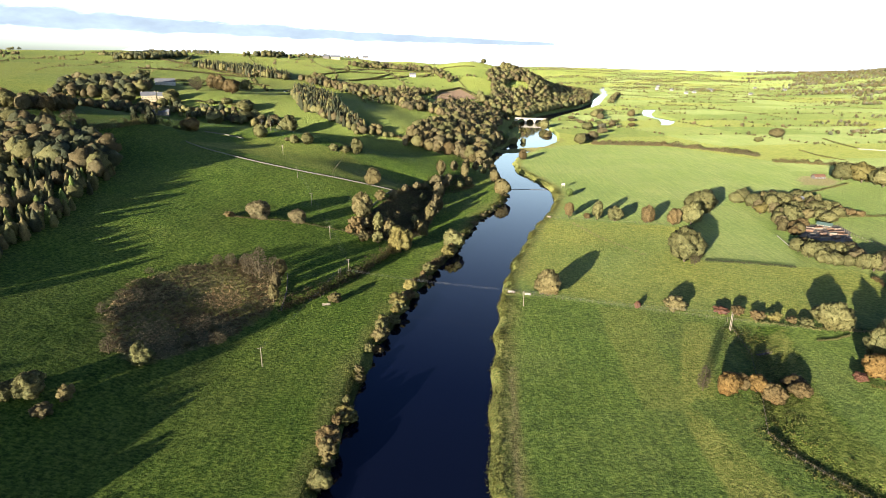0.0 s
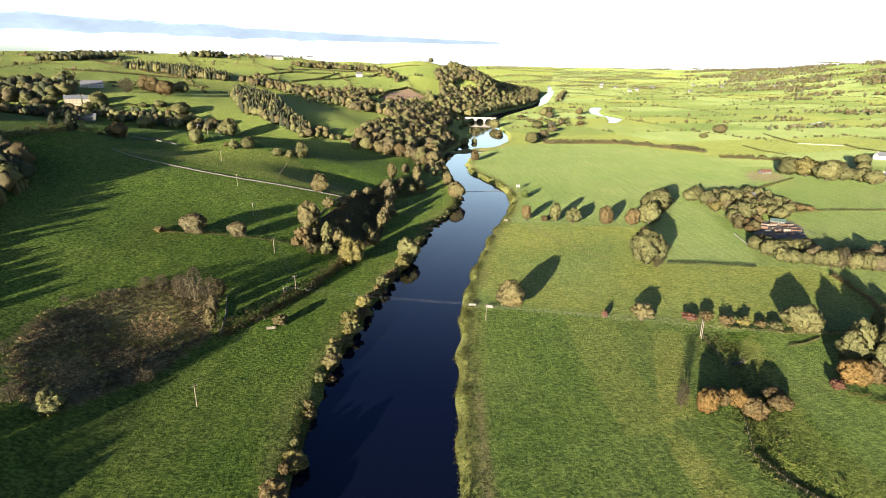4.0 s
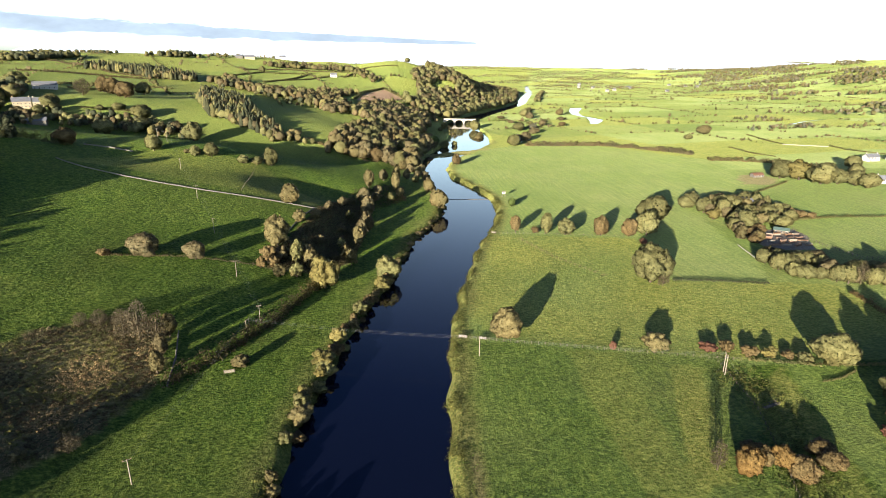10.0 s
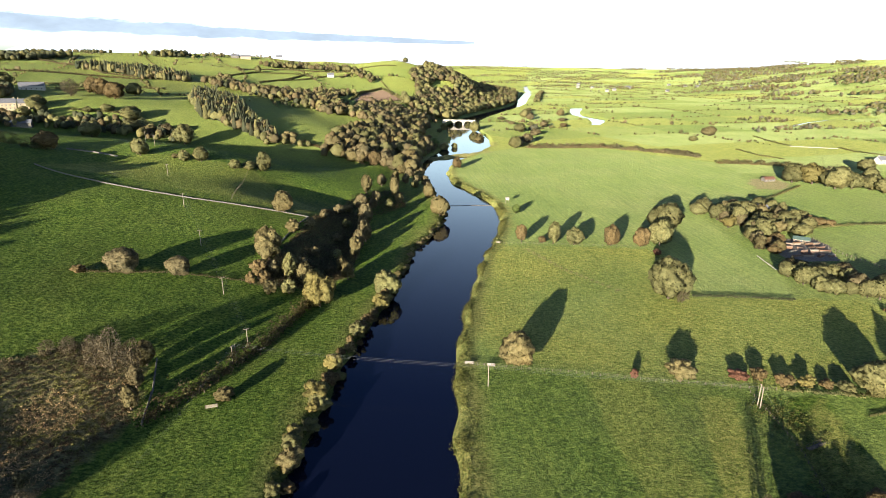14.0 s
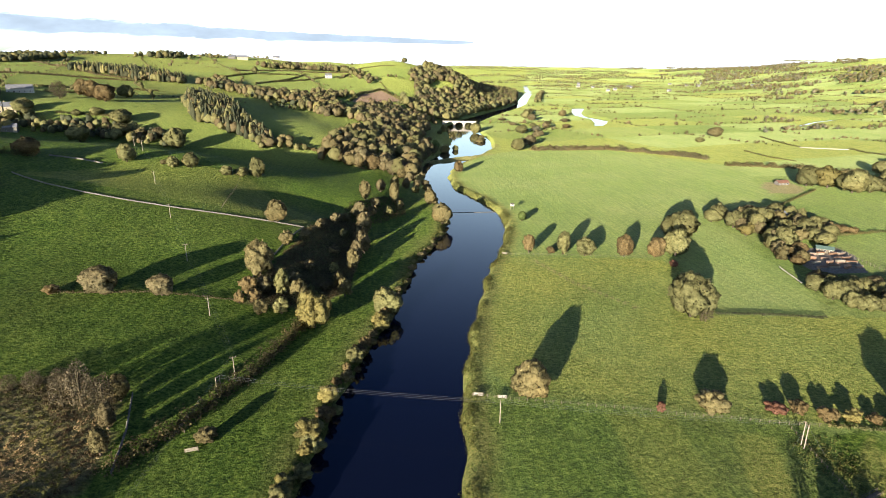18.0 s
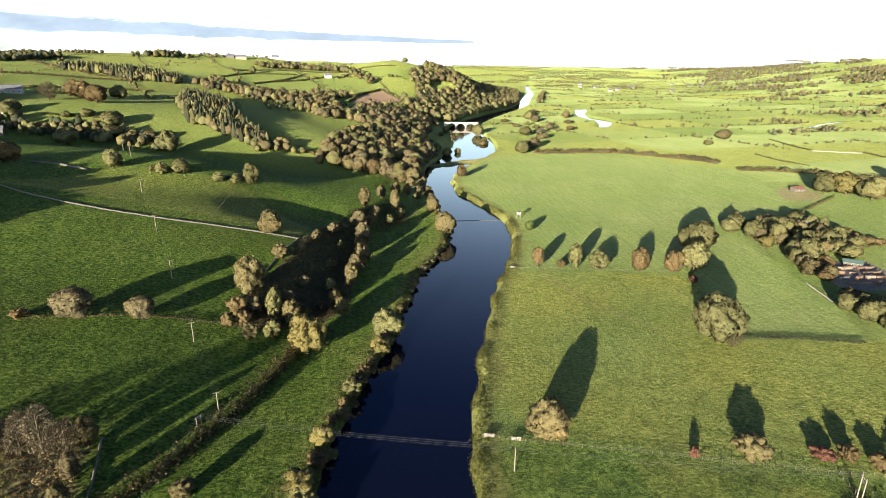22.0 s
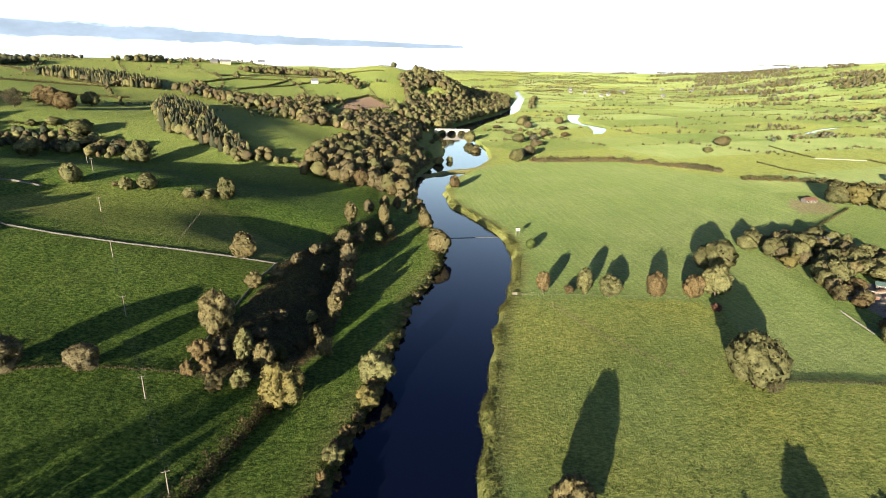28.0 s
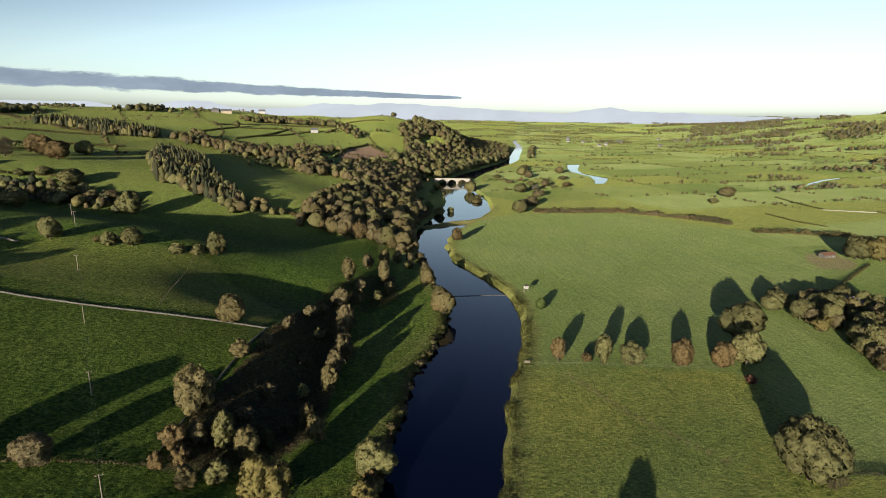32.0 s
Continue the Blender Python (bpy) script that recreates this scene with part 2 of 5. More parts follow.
def grid_mesh(name, xs, ys, zs):
    X, Y = np.meshgrid(xs, ys)
    v = np.column_stack((X.ravel(), Y.ravel(), zs(X, Y).ravel()))
    nx, ny = len(xs), len(ys)
    i = (np.arange(ny - 1)[:, None] * nx + np.arange(nx - 1)).ravel()
    f = np.column_stack((i, i + 1, i + nx + 1, i + nx))
    me = bpy.data.meshes.new(name)
    me.from_pydata(v.tolist(), [], f.tolist())
    me.polygons.foreach_set("use_smooth", [True] * len(me.polygons))
    return me, v


def inside(x, y, poly):
    hit = np.zeros(np.shape(x), bool)
    for (ax, ay), (bx, by) in zip(poly, poly[1:] + poly[:1]):
        with np.errstate(divide="ignore", invalid="ignore"):
            hit ^= ((ay > y) != (by > y)) & (x < (bx - ax) * (y - ay) / (by - ay) + ax)
    return hit


ROUGH = ((40, 272), (137, 246), (232, 262), (230, 318), (147, 328), (160, 395), (156, 405), (70, 419), (54, 404), (40, 345), (32, 300))
STRIP_A = ((104, 243), (115, 241), (93, 179), (82, 176), (98, 120), (78, 120), (76, 150), (80, 180))
STRIP_B = ((68, 257), (91, 255), (84, 215), (82, 172), (66, 172), (66, 215))
DITCH_ROUGH = ((121, 216), (147, 240), (131, 187), (128, 172), (131, 150), (152, 116), (116, 116), (102, 150), (110, 182))
NEAR_FIELD = ((18, 268), (40, 268), (136, 243), (120, 212), (110, 182), (101, 158), (112, 130), (112, 60), (8, 60), (11, 160), (14, 220))
LAWN = ((148, 240), (132, 187), (129, 172), (133, 150), (165, 110), (330, 110), (330, 250), (180, 238))
PADDOCK = ((147, 330), (196, 321), (209, 350), (214, 376), (232, 484), (190, 450), (165, 405))
MEADOW = ((60, 424), (160, 408), (232, 490), (330, 560), (380, 700), (283, 826), (160, 835), (110, 790), (66, 690), (88, 560))
UPPER = ((-216, 458), (-54, 444), (-50, 470), (-105, 530), (-180, 520))
ARENA = ((340, 594), (334, 568), (358, 564), (380, 588), (377, 608), (358, 614))
PLOUGH = ((-65, 1196), (-49, 1300), (-12, 1371), (28, 1290), (-5, 1228), (-36, 1211))

HOLLOW = ((-139, 202), (-145, 234), (-131, 259), (-108, 278), (-90, 272), (-83, 240), (-93, 208), (-110, 180), (-124, 183))
SCRUB = ((-50, 443), (-42, 478), (-24, 486), (-18, 433), (-24, 370), (-43, 349), (-66, 341), (-66, 368), (-56, 408))


def field_cell(x, y):
    """Which of the far fields a place lies in, as two running numbers."""
    return (x + 0.35 * y + 22 * waves(x, y, 90, 1)) / 165, (y - 0.22 * x + 15 * waves(x, y, 110, 4)) / 125


def land_cover(x, y):
    """Shares of rough tan grass, mown grass (also the haze-paled far fields), bank weeds and bare soil."""
    d = shore(x, y)
    patch = 0.75 + 0.35 * waves(x, y, 13, 2) + 0.25 * waves(x, y, 31, 5)
    tan, lawn, weed, soil = (0 * x for _ in range(4))
    # a patchwork of fields further off, paled to stand in for haze
    i, j = (np.floor(w) for w in field_cell(x, y))
    pick = np.modf(np.abs(np.sin(i * 12.9898 + j * 78.233) * 43758.5453))[0]
    away = np.where(x > 0, smooth(560, 640, y), smooth(640, 760, y))
    tan += away * np.where(pick > 0.8, 0.85, np.where(pick > 0.45, 0.3, 0.05))
    lawn += away * np.where(pick < 0.3, 0.8, np.where(pick < 0.6, 0.4, 0.6))
    hillside = away * (x < np.interp(y, FOOT_Y, FOOT_X))
    tan = np.where(hillside > 0.3, np.where(pick > 0.45, 0.75, 0.4) * away, tan)
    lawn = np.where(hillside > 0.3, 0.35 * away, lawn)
    # right fields paler than the left slope, whose grazing sun is put into colour
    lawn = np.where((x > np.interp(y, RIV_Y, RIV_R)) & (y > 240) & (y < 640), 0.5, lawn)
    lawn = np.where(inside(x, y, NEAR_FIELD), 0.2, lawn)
    for poly, share in ((STRIP_A, 1.3), (STRIP_B, 0.7), (DITCH_ROUGH, 0.75), (ROUGH, 0.95), (UPPER, 0.7)):
        s = inside(x, y, poly)
        tan = np.where(s, np.clip(share * patch, 0, 1), tan)
    soil = np.where(inside(x, y, HOLLOW), 0.55, soil)
    tan = np.where(inside(x, y, HOLLOW), 0.95, tan)
    soil = np.where(inside(x, y, SCRUB), 0.45, soil)
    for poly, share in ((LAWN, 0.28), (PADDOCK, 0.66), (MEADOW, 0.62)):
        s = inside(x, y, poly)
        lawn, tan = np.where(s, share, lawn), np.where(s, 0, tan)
    track = near_line(x, y, ((28, 268), (26, 253), (22.5, 197), (21, 157), (20, 110)))
    tan = np.maximum(tan, 0.5 * smooth(3, 0.6, track))
    tan = np.maximum(tan, 0.6 * smooth(2.2, 0.4, near_line(x, y, ((60, 330), (66, 413), (82, 411)))))
    soil = np.maximum(soil, 0.5 * smooth(1.6, 0.3, near_line(x, y, ((82, 411), (95, 372), (114, 339)))))
    weed = np.maximum(weed, smooth(13 + 3 * waves(x, y, 9, 7), 6, d) * (y < 900) * np.where(x > np.interp(y, RIV_Y, RIV_L), 1, 0.6))
    soil = np.where(inside(x, y, ARENA), 0.6, soil)
    soil = np.where(inside(x, y, PLOUGH), 1.0, soil)
    soil = np.maximum(soil, 0.25 * smooth(14, 8, near_line(x, y, SHOAL)))
    soil = np.maximum(soil, 0.4 * smooth(2.0, 0.4, near_line(x, y, ((23, 197), (21, 157), (20, 110)))))
    return tan, lawn, weed, 1 - soil


xs = spaced(-3600, ((-1000, 90), (-400, 22), (-120, 5), (-60, 3), (110, 1.8), (260, 3.2), (500, 5), (1200, 22), (3700, 80)))
ys = spaced(-500, ((60, 12), (340, 2.4), (620, 3.2), (900, 6), (1700, 12), (2800, 26), (4960, 60)))
me, gv = grid_mesh("ground", xs, ys, land)
cov = me.color_attributes.new("cover", "FLOAT_COLOR", "POINT")
ca = np.ones((len(gv), 4))
ca[:, 0], ca[:, 1], ca[:, 2], ca[:, 3] = land_cover(gv[:, 0], gv[:, 1])
cov.data.foreach_set("color", ca.ravel())
me.materials.append(GROUND)
ground = tagged(new("ground", me), "grassy valley floor and hill pastures along the river", "ground", kind="structure")

me, _ = grid_mesh("water", spaced(-200, ((1400, 40),)), spaced(-500, ((4960, 60),)), lambda x, y: 0 * x)
me.materials.append(WATER)
tagged(new("water", me), "dark calm river water between grassy banks", "river", kind="structure")


# ---- building blocks ----
def tag_part(ob, label):
    return tagged(ob, label) if label else ob


def arrays_mesh(name, v, f, mat, smooth_shade=False, normals=None):
    """A mesh from arrays of places and of faces with equally many corners."""
    me = bpy.data.meshes.new(name)
    v, f = np.asarray(v, np.float32), np.asarray(f, np.int32)
    k = f.shape[1]
    me.vertices.add(len(v))
    me.vertices.foreach_set("co", v.ravel())
    me.loops.add(f.size)
    me.loops.foreach_set("vertex_index", f.ravel())
    me.polygons.add(len(f))
    me.polygons.foreach_set("loop_start", np.arange(len(f)) * k)
    if smooth_shade:
        me.polygons.foreach_set("use_smooth", np.ones(len(f), bool))
    me.update(calc_edges=True)
    me.validate()
    if normals is not None and len(me.polygons) == len(f):
        me.polygons.foreach_set("use_smooth", np.ones(len(f), bool))
        me.normals_split_custom_set_from_vertices(np.asarray(normals, np.float32))
    me.materials.append(mat)
    return me


def empty(name, label, category, group="", at=None):
    ob = tagged(new(name), label, category, group)
    ob.empty_display_size = 0.5
    if at is not None:
        ob.matrix_basis = at
    return ob


def child(name, me, parent, label=""):
    ob = new(name, me)
    ob.parent = parent
    return tag_part(ob, label)


def part(name, bm, mat, parent, label=""):
    me = bpy.data.meshes.new(name)
    bm.to_mesh(me)
    bm.free()
    me.materials.append(mat)
    return child(name, me, parent, label)


def box(bm, cx, cy, cz, sx, sy, sz, turn=0.0, bevel=0.0):
    m = Matrix.Translation((cx, cy, cz)) @ Matrix.Rotation(turn, 4, "Z") @ Matrix.Diagonal((sx, sy, sz, 1))
    r = bmesh.ops.create_cube(bm, size=1, matrix=m)
    if bevel:
        es = list({e for v in r["verts"] for e in v.link_edges})
        bmesh.ops.bevel(bm, geom=es, offset=bevel, segments=1, affect="EDGES")
    return bm


def tubes(segs, sides=6):
    """Tapered tubes: rows of start, end, radius at start, radius at end."""
    vs, fs = [], []
    for p, q, r0, r1 in segs:
        p, q = np.array(p, float), np.array(q, float)
        d = (q - p) / max(np.linalg.norm(q - p), 1e-6)
        a = np.cross(d, (0.3, 0.5, 0.8))
        a /= np.linalg.norm(a)
        b = np.cross(d, a)
        o = len(vs) * sides
        ang = np.arange(sides) / sides * 2 * np.pi
        ring = np.cos(ang)[:, None] * a + np.sin(ang)[:, None] * b
        vs += [p + ring * r0, q + ring * r1]
        i = np.arange(sides)
        j = (i + 1) % sides
        fs.append(np.column_stack((o + i, o + j, o + sides + j, o + sides + i)))
    return np.vstack(vs), np.vstack(fs)


def cards(rng, centre, normal, size, spread=0.45):
    """Small leafy pieces, each a bent four-sided patch."""
    n = len(centre)
    nn = normal + rng.normal(0, spread, (n, 3))
    nn /= np.linalg.norm(nn, axis=1)[:, None]
    a = np.cross(nn, rng.normal(0, 1, (n, 3)))
    a /= np.linalg.norm(a, axis=1)[:, None]
    b = np.cross(nn, a)
    s = (size * rng.uniform(0.6, 1.3, n))[:, None]
    q = rng.uniform(0.6, 1.15, (4, n, 1))
    bend = nn * s * 0.14
    v = np.stack((centre + a * s * q[0] * 0.6 - bend, centre + b * s * q[1] * 0.6 + bend,
                  centre - a * s * q[2] * 0.6 - bend, centre - b * s * q[3] * 0.6 + bend), 1)
    return v.reshape(-1, 3), np.arange(4 * n).reshape(-1, 4)


def soft_normals(rng, d, jitter=0.22):
    """Shading directions of leaf pieces: that of their tuft, a little uneven, four to a piece."""
    n = d + rng.normal(0, jitter, d.shape)
    n /= np.linalg.norm(n, axis=1)[:, None]
    return np.repeat(n, 4, 0)


def smooth_out(v, f, mid):
    """Outward shading directions of a closed skin."""
    q = v[f]
    fn = np.cross(q[:, 2] - q[:, 0], q[:, 3] - q[:, 1])
    fn *= np.sign(np.einsum("ij,ij->i", fn, q.mean(1) - np.array(mid)))[:, None] + 1e-9
    hn = np.zeros_like(v)
    for k in range(4):
        np.add.at(hn, f[:, k], fn)
    return hn / (np.linalg.norm(hn, axis=1)[:, None] + 1e-6)


def hull(rng, lobes, rings=15, sides=26, rough=0.05):
    """A billowing skin over a set of lobes (rows of x y z rx ry rz), the last one in their middle."""
    lobes = np.asarray(lobes, float)
    mid = lobes[-1, :3]
    th, ph = np.linspace(0.05, np.pi - 0.05, rings), np.arange(sides) / sides * 2 * np.pi
    T, P = np.meshgrid(th, ph, indexing="ij")
    P = P + (np.arange(rings) % 2)[:, None] * np.pi / sides
    d = np.stack((np.sin(T) * np.cos(P), np.sin(T) * np.sin(P), np.cos(T)), 2).reshape(-1, 3)
    reach = np.zeros(len(d))
    for lo in lobes:
        c, r = lo[:3] - mid, lo[3:6].mean()
        along_ = d @ c
        off = np.linalg.norm(c - d * along_[:, None], axis=1)
        reach = np.maximum(reach, np.where(off < r, along_ + np.sqrt(np.maximum(r * r - off * off, 0)), 0))
    v = mid + d * (0.95 * reach * rng.uniform(1 - rough, 1 + rough, len(d)))[:, None]
    return (v, *skin_faces(rings, sides), mid)


def skin_faces(rings, sides):
    i = (np.arange(rings - 1)[:, None] * sides + np.arange(sides)).ravel()
    j = (np.arange(rings - 1)[:, None] * sides + (np.arange(sides) + 1) % sides).ravel()
    return (np.column_stack((i, i + sides, j + sides, j)),)


def spire(rng, rings, sides, wide=2.9):
    """The stepped skin of a conifer 10 m high."""
    t = np.linspace(0, 1, rings)
    z = 0.3 + 9.6 * t
    step = 0.80 + 0.34 * (1 - np.modf(t * rings / 2.0)[0])
    r = wide * (1.02 - t) ** 0.6 * np.minimum(1, 0.55 + 2 * t) * step + 0.05
    ph = np.arange(sides) / sides * 2 * np.pi
    k = rng.uniform(0.72, 1.22, (rings, sides))
    v = np.stack((r[:, None] * np.cos(ph) * k, r[:, None] * np.sin(ph) * k, z[:, None] + 0.2 * rng.uniform(-1, 1, (rings, sides))), 2).reshape(-1, 3)
    return v, skin_faces(rings, sides)[0][:, ::-1], np.array((0, 0, 4.0))


def leaf_cover(rng, v, f, vn, n, size, lift=0.035):
    """Small leafy pieces that break up a crown's skin."""
    q = v[f]
    area = np.linalg.norm(np.cross(q[:, 2] - q[:, 0], q[:, 3] - q[:, 1]), axis=1)
    k = rng.choice(len(f), n, p=area / area.sum())
    w = rng.dirichlet((1, 1, 1, 1), n)[:, :, None]
    nn = (vn[f[k]] * w).sum(1)
    nn /= np.linalg.norm(nn, axis=1)[:, None] + 1e-6
    c = (q[k] * w).sum(1) + nn * ((1.45 * rng.uniform(0, 1, n) ** 1.3 - 0.45) * lift * 10)[:, None]
    cv, cf = cards(rng, c, nn, size * rng.uniform(0.6, 1.4, n), 0.5)
    return np.vstack((v, cv)), np.vstack((f, cf + len(v))), np.vstack((vn, soft_normals(rng, nn, 0.45)))


# ---- foliage and wood ----
def leaf_material(name, dark, mid, light):
    m, n, l, b = material(name, 0.75, 0.15)
    g = n.new("ShaderNodeNewGeometry")
    o = n.new("ShaderNodeObjectInfo")
    add = n.new("ShaderNodeMath")
    add.operation = "MULTIPLY_ADD"
    l.new(g.outputs["Random Per Island"], add.inputs[0])
    add.inputs[1].default_value = 0.5
    sc = n.new("ShaderNodeMath")
    sc.operation = "MULTIPLY"
    l.new(o.outputs["Random"], sc.inputs[0])
    sc.inputs[1].default_value = 0.5
    l.new(sc.outputs[0], add.inputs[2])
    c = ramp(n, l, add.outputs[0], (0.05, dark), (0.5, mid), (0.95, light))
    wide = ramp(n, l, noise_tex(n, l, 0.03, 3), (0.35, (0.75, 0.8, 0.8)), (0.65, (1.15, 1.05, 0.95)))
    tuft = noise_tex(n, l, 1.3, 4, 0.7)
    # tone follows the bump: darker in its hollows, lighter on its tops
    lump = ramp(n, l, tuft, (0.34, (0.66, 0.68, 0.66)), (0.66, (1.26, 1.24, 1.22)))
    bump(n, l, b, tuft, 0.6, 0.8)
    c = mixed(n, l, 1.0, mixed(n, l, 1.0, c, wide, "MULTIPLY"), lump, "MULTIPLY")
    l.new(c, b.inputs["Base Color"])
    # thin leaves let part of the light through
    thin, mix = n.new("ShaderNodeBsdfTranslucent"), n.new("ShaderNodeMixShader")
    l.new(c, thin.inputs["Color"])
    mix.inputs[0].default_value = 0.45
    l.new(b.outputs[0], mix.inputs[1])
    l.new(thin.outputs[0], mix.inputs[2])
    l.new(mix.outputs[0], n["Material Output"].inputs["Surface"])
    return m


LEAF = {
    "olive": leaf_material("olive_leaves", (0.109, 0.107, 0.047), (0.176, 0.172, 0.076), (0.246, 0.241, 0.106)),
    "green": leaf_material("green_leaves", (0.081, 0.108, 0.032), (0.13, 0.175, 0.052), (0.182, 0.245, 0.073)),
    "brown": leaf_material("brown_leaves", (0.098, 0.083, 0.046), (0.158, 0.134, 0.074), (0.221, 0.188, 0.104)),
    "tan": leaf_material("tan_leaves", (0.094, 0.08, 0.039), (0.17, 0.146, 0.07), (0.238, 0.204, 0.098)),
    "rust": leaf_material("rust_leaves", (0.1, 0.074, 0.036), (0.166, 0.124, 0.06), (0.232, 0.174, 0.084)),
    "orange": leaf_material("orange_leaves", (0.12, 0.079, 0.03), (0.2, 0.132, 0.05), (0.28, 0.185, 0.07)),
    "red": leaf_material("red_leaves", (0.118, 0.059, 0.04), (0.19, 0.095, 0.065), (0.266, 0.133, 0.091)),
    "yellow": leaf_material("yellow_leaves", (0.111, 0.097, 0.036), (0.185, 0.162, 0.06), (0.259, 0.227, 0.084)),
    # greyed and paled: haze over the far woods put into the leaf colour
    "grey": leaf_material("haze_grey_leaves", (0.102, 0.099, 0.068), (0.165, 0.16, 0.11), (0.231, 0.224, 0.154)),
    "pine": leaf_material("dark_needles", (0.048, 0.055, 0.032), (0.078, 0.088, 0.052), (0.109, 0.123, 0.073)),
    "bare": leaf_material("pale_twigs", (0.07, 0.058, 0.036), (0.14, 0.118, 0.076), (0.22, 0.19, 0.13)),
    "reed": leaf_material("bank_weeds", (0.112, 0.118, 0.034), (0.172, 0.182, 0.053), (0.241, 0.255, 0.074)),
    "grass": leaf_material("grass_tufts", (0.059, 0.096, 0.014), (0.095, 0.155, 0.022), (0.133, 0.217, 0.031)),
    "straw": leaf_material("straw_tufts", (0.102, 0.104, 0.035), (0.165, 0.168, 0.056), (0.231, 0.235, 0.078)),
    "bramble": leaf_material("bramble", (0.064, 0.048, 0.027), (0.099, 0.074, 0.041), (0.139, 0.104, 0.057)),
    "bracken": leaf_material("bracken", (0.209, 0.165, 0.091), (0.38, 0.3, 0.165), (0.532, 0.42, 0.231)),
}
BARK = plain_stuff("bark", (0.035, 0.026, 0.018), (0.12, 0.095, 0.07), 3.0, 0.95, 0.05)
STONE = plain_stuff("field_stone", (0.06, 0.056, 0.05), (0.17, 0.16, 0.14), 1.5, 0.9, 0.1)
PALE_STONE = plain_stuff("pale_stone", (0.22, 0.205, 0.175), (0.34, 0.32, 0.28), 0.8, 0.85, 0.05)
SLATE = plain_stuff("slate", (0.07, 0.075, 0.085), (0.15, 0.155, 0.17), 1.2, 0.6, 0.03)
WOOD = plain_stuff("weathered_wood", (0.05, 0.042, 0.03), (0.13, 0.11, 0.083), 5.0, 0.85, 0.01)
POLE_WOOD = plain_stuff("pole_wood", (0.13, 0.115, 0.085), (0.25, 0.225, 0.175), 4.0, 0.85, 0.01)
METAL = plain_stuff("dull_metal", (0.07, 0.075, 0.08), (0.13, 0.135, 0.14), 8.0, 0.6, 0.002, 0.3)
PORCELAIN = plain_stuff("porcelain", (0.16, 0.09, 0.06), (0.2, 0.11, 0.07), 10.0, 0.25, 0.001, 0.5)
WHITE = plain_stuff("white_render", (0.30, 0.29, 0.265), (0.42, 0.41, 0.38), 0.7, 0.85, 0.02)
GLASS = material("window_glass", 0.08, 0.5)[0]
GLASS.node_tree.nodes["Principled BSDF"].inputs["Base Color"].default_value = (0.02, 0.024, 0.03, 1)
BRICK_RED = plain_stuff("red_roof_tile", (0.10, 0.05, 0.033), (0.16, 0.085, 0.058), 1.3, 0.85, 0.03)
GRAVEL = plain_stuff("gravel", (0.10, 0.088, 0.07), (0.22, 0.195, 0.16), 0.9, 0.95, 0.08)

WORDS = {"olive": "olive-green", "green": "fresh green", "brown": "brown", "tan": "pale tan", "rust": "rusty",
         "orange": "orange", "red": "deep red", "yellow": "yellowish", "pine": "dark green needled", "bare": "half-bare", "grey": "haze-grey"}
SHAPES = {"broad": "broad-crowned tree", "tall": "slender upright tree", "bush": "rounded multi-stemmed bush"}
MADE = {}


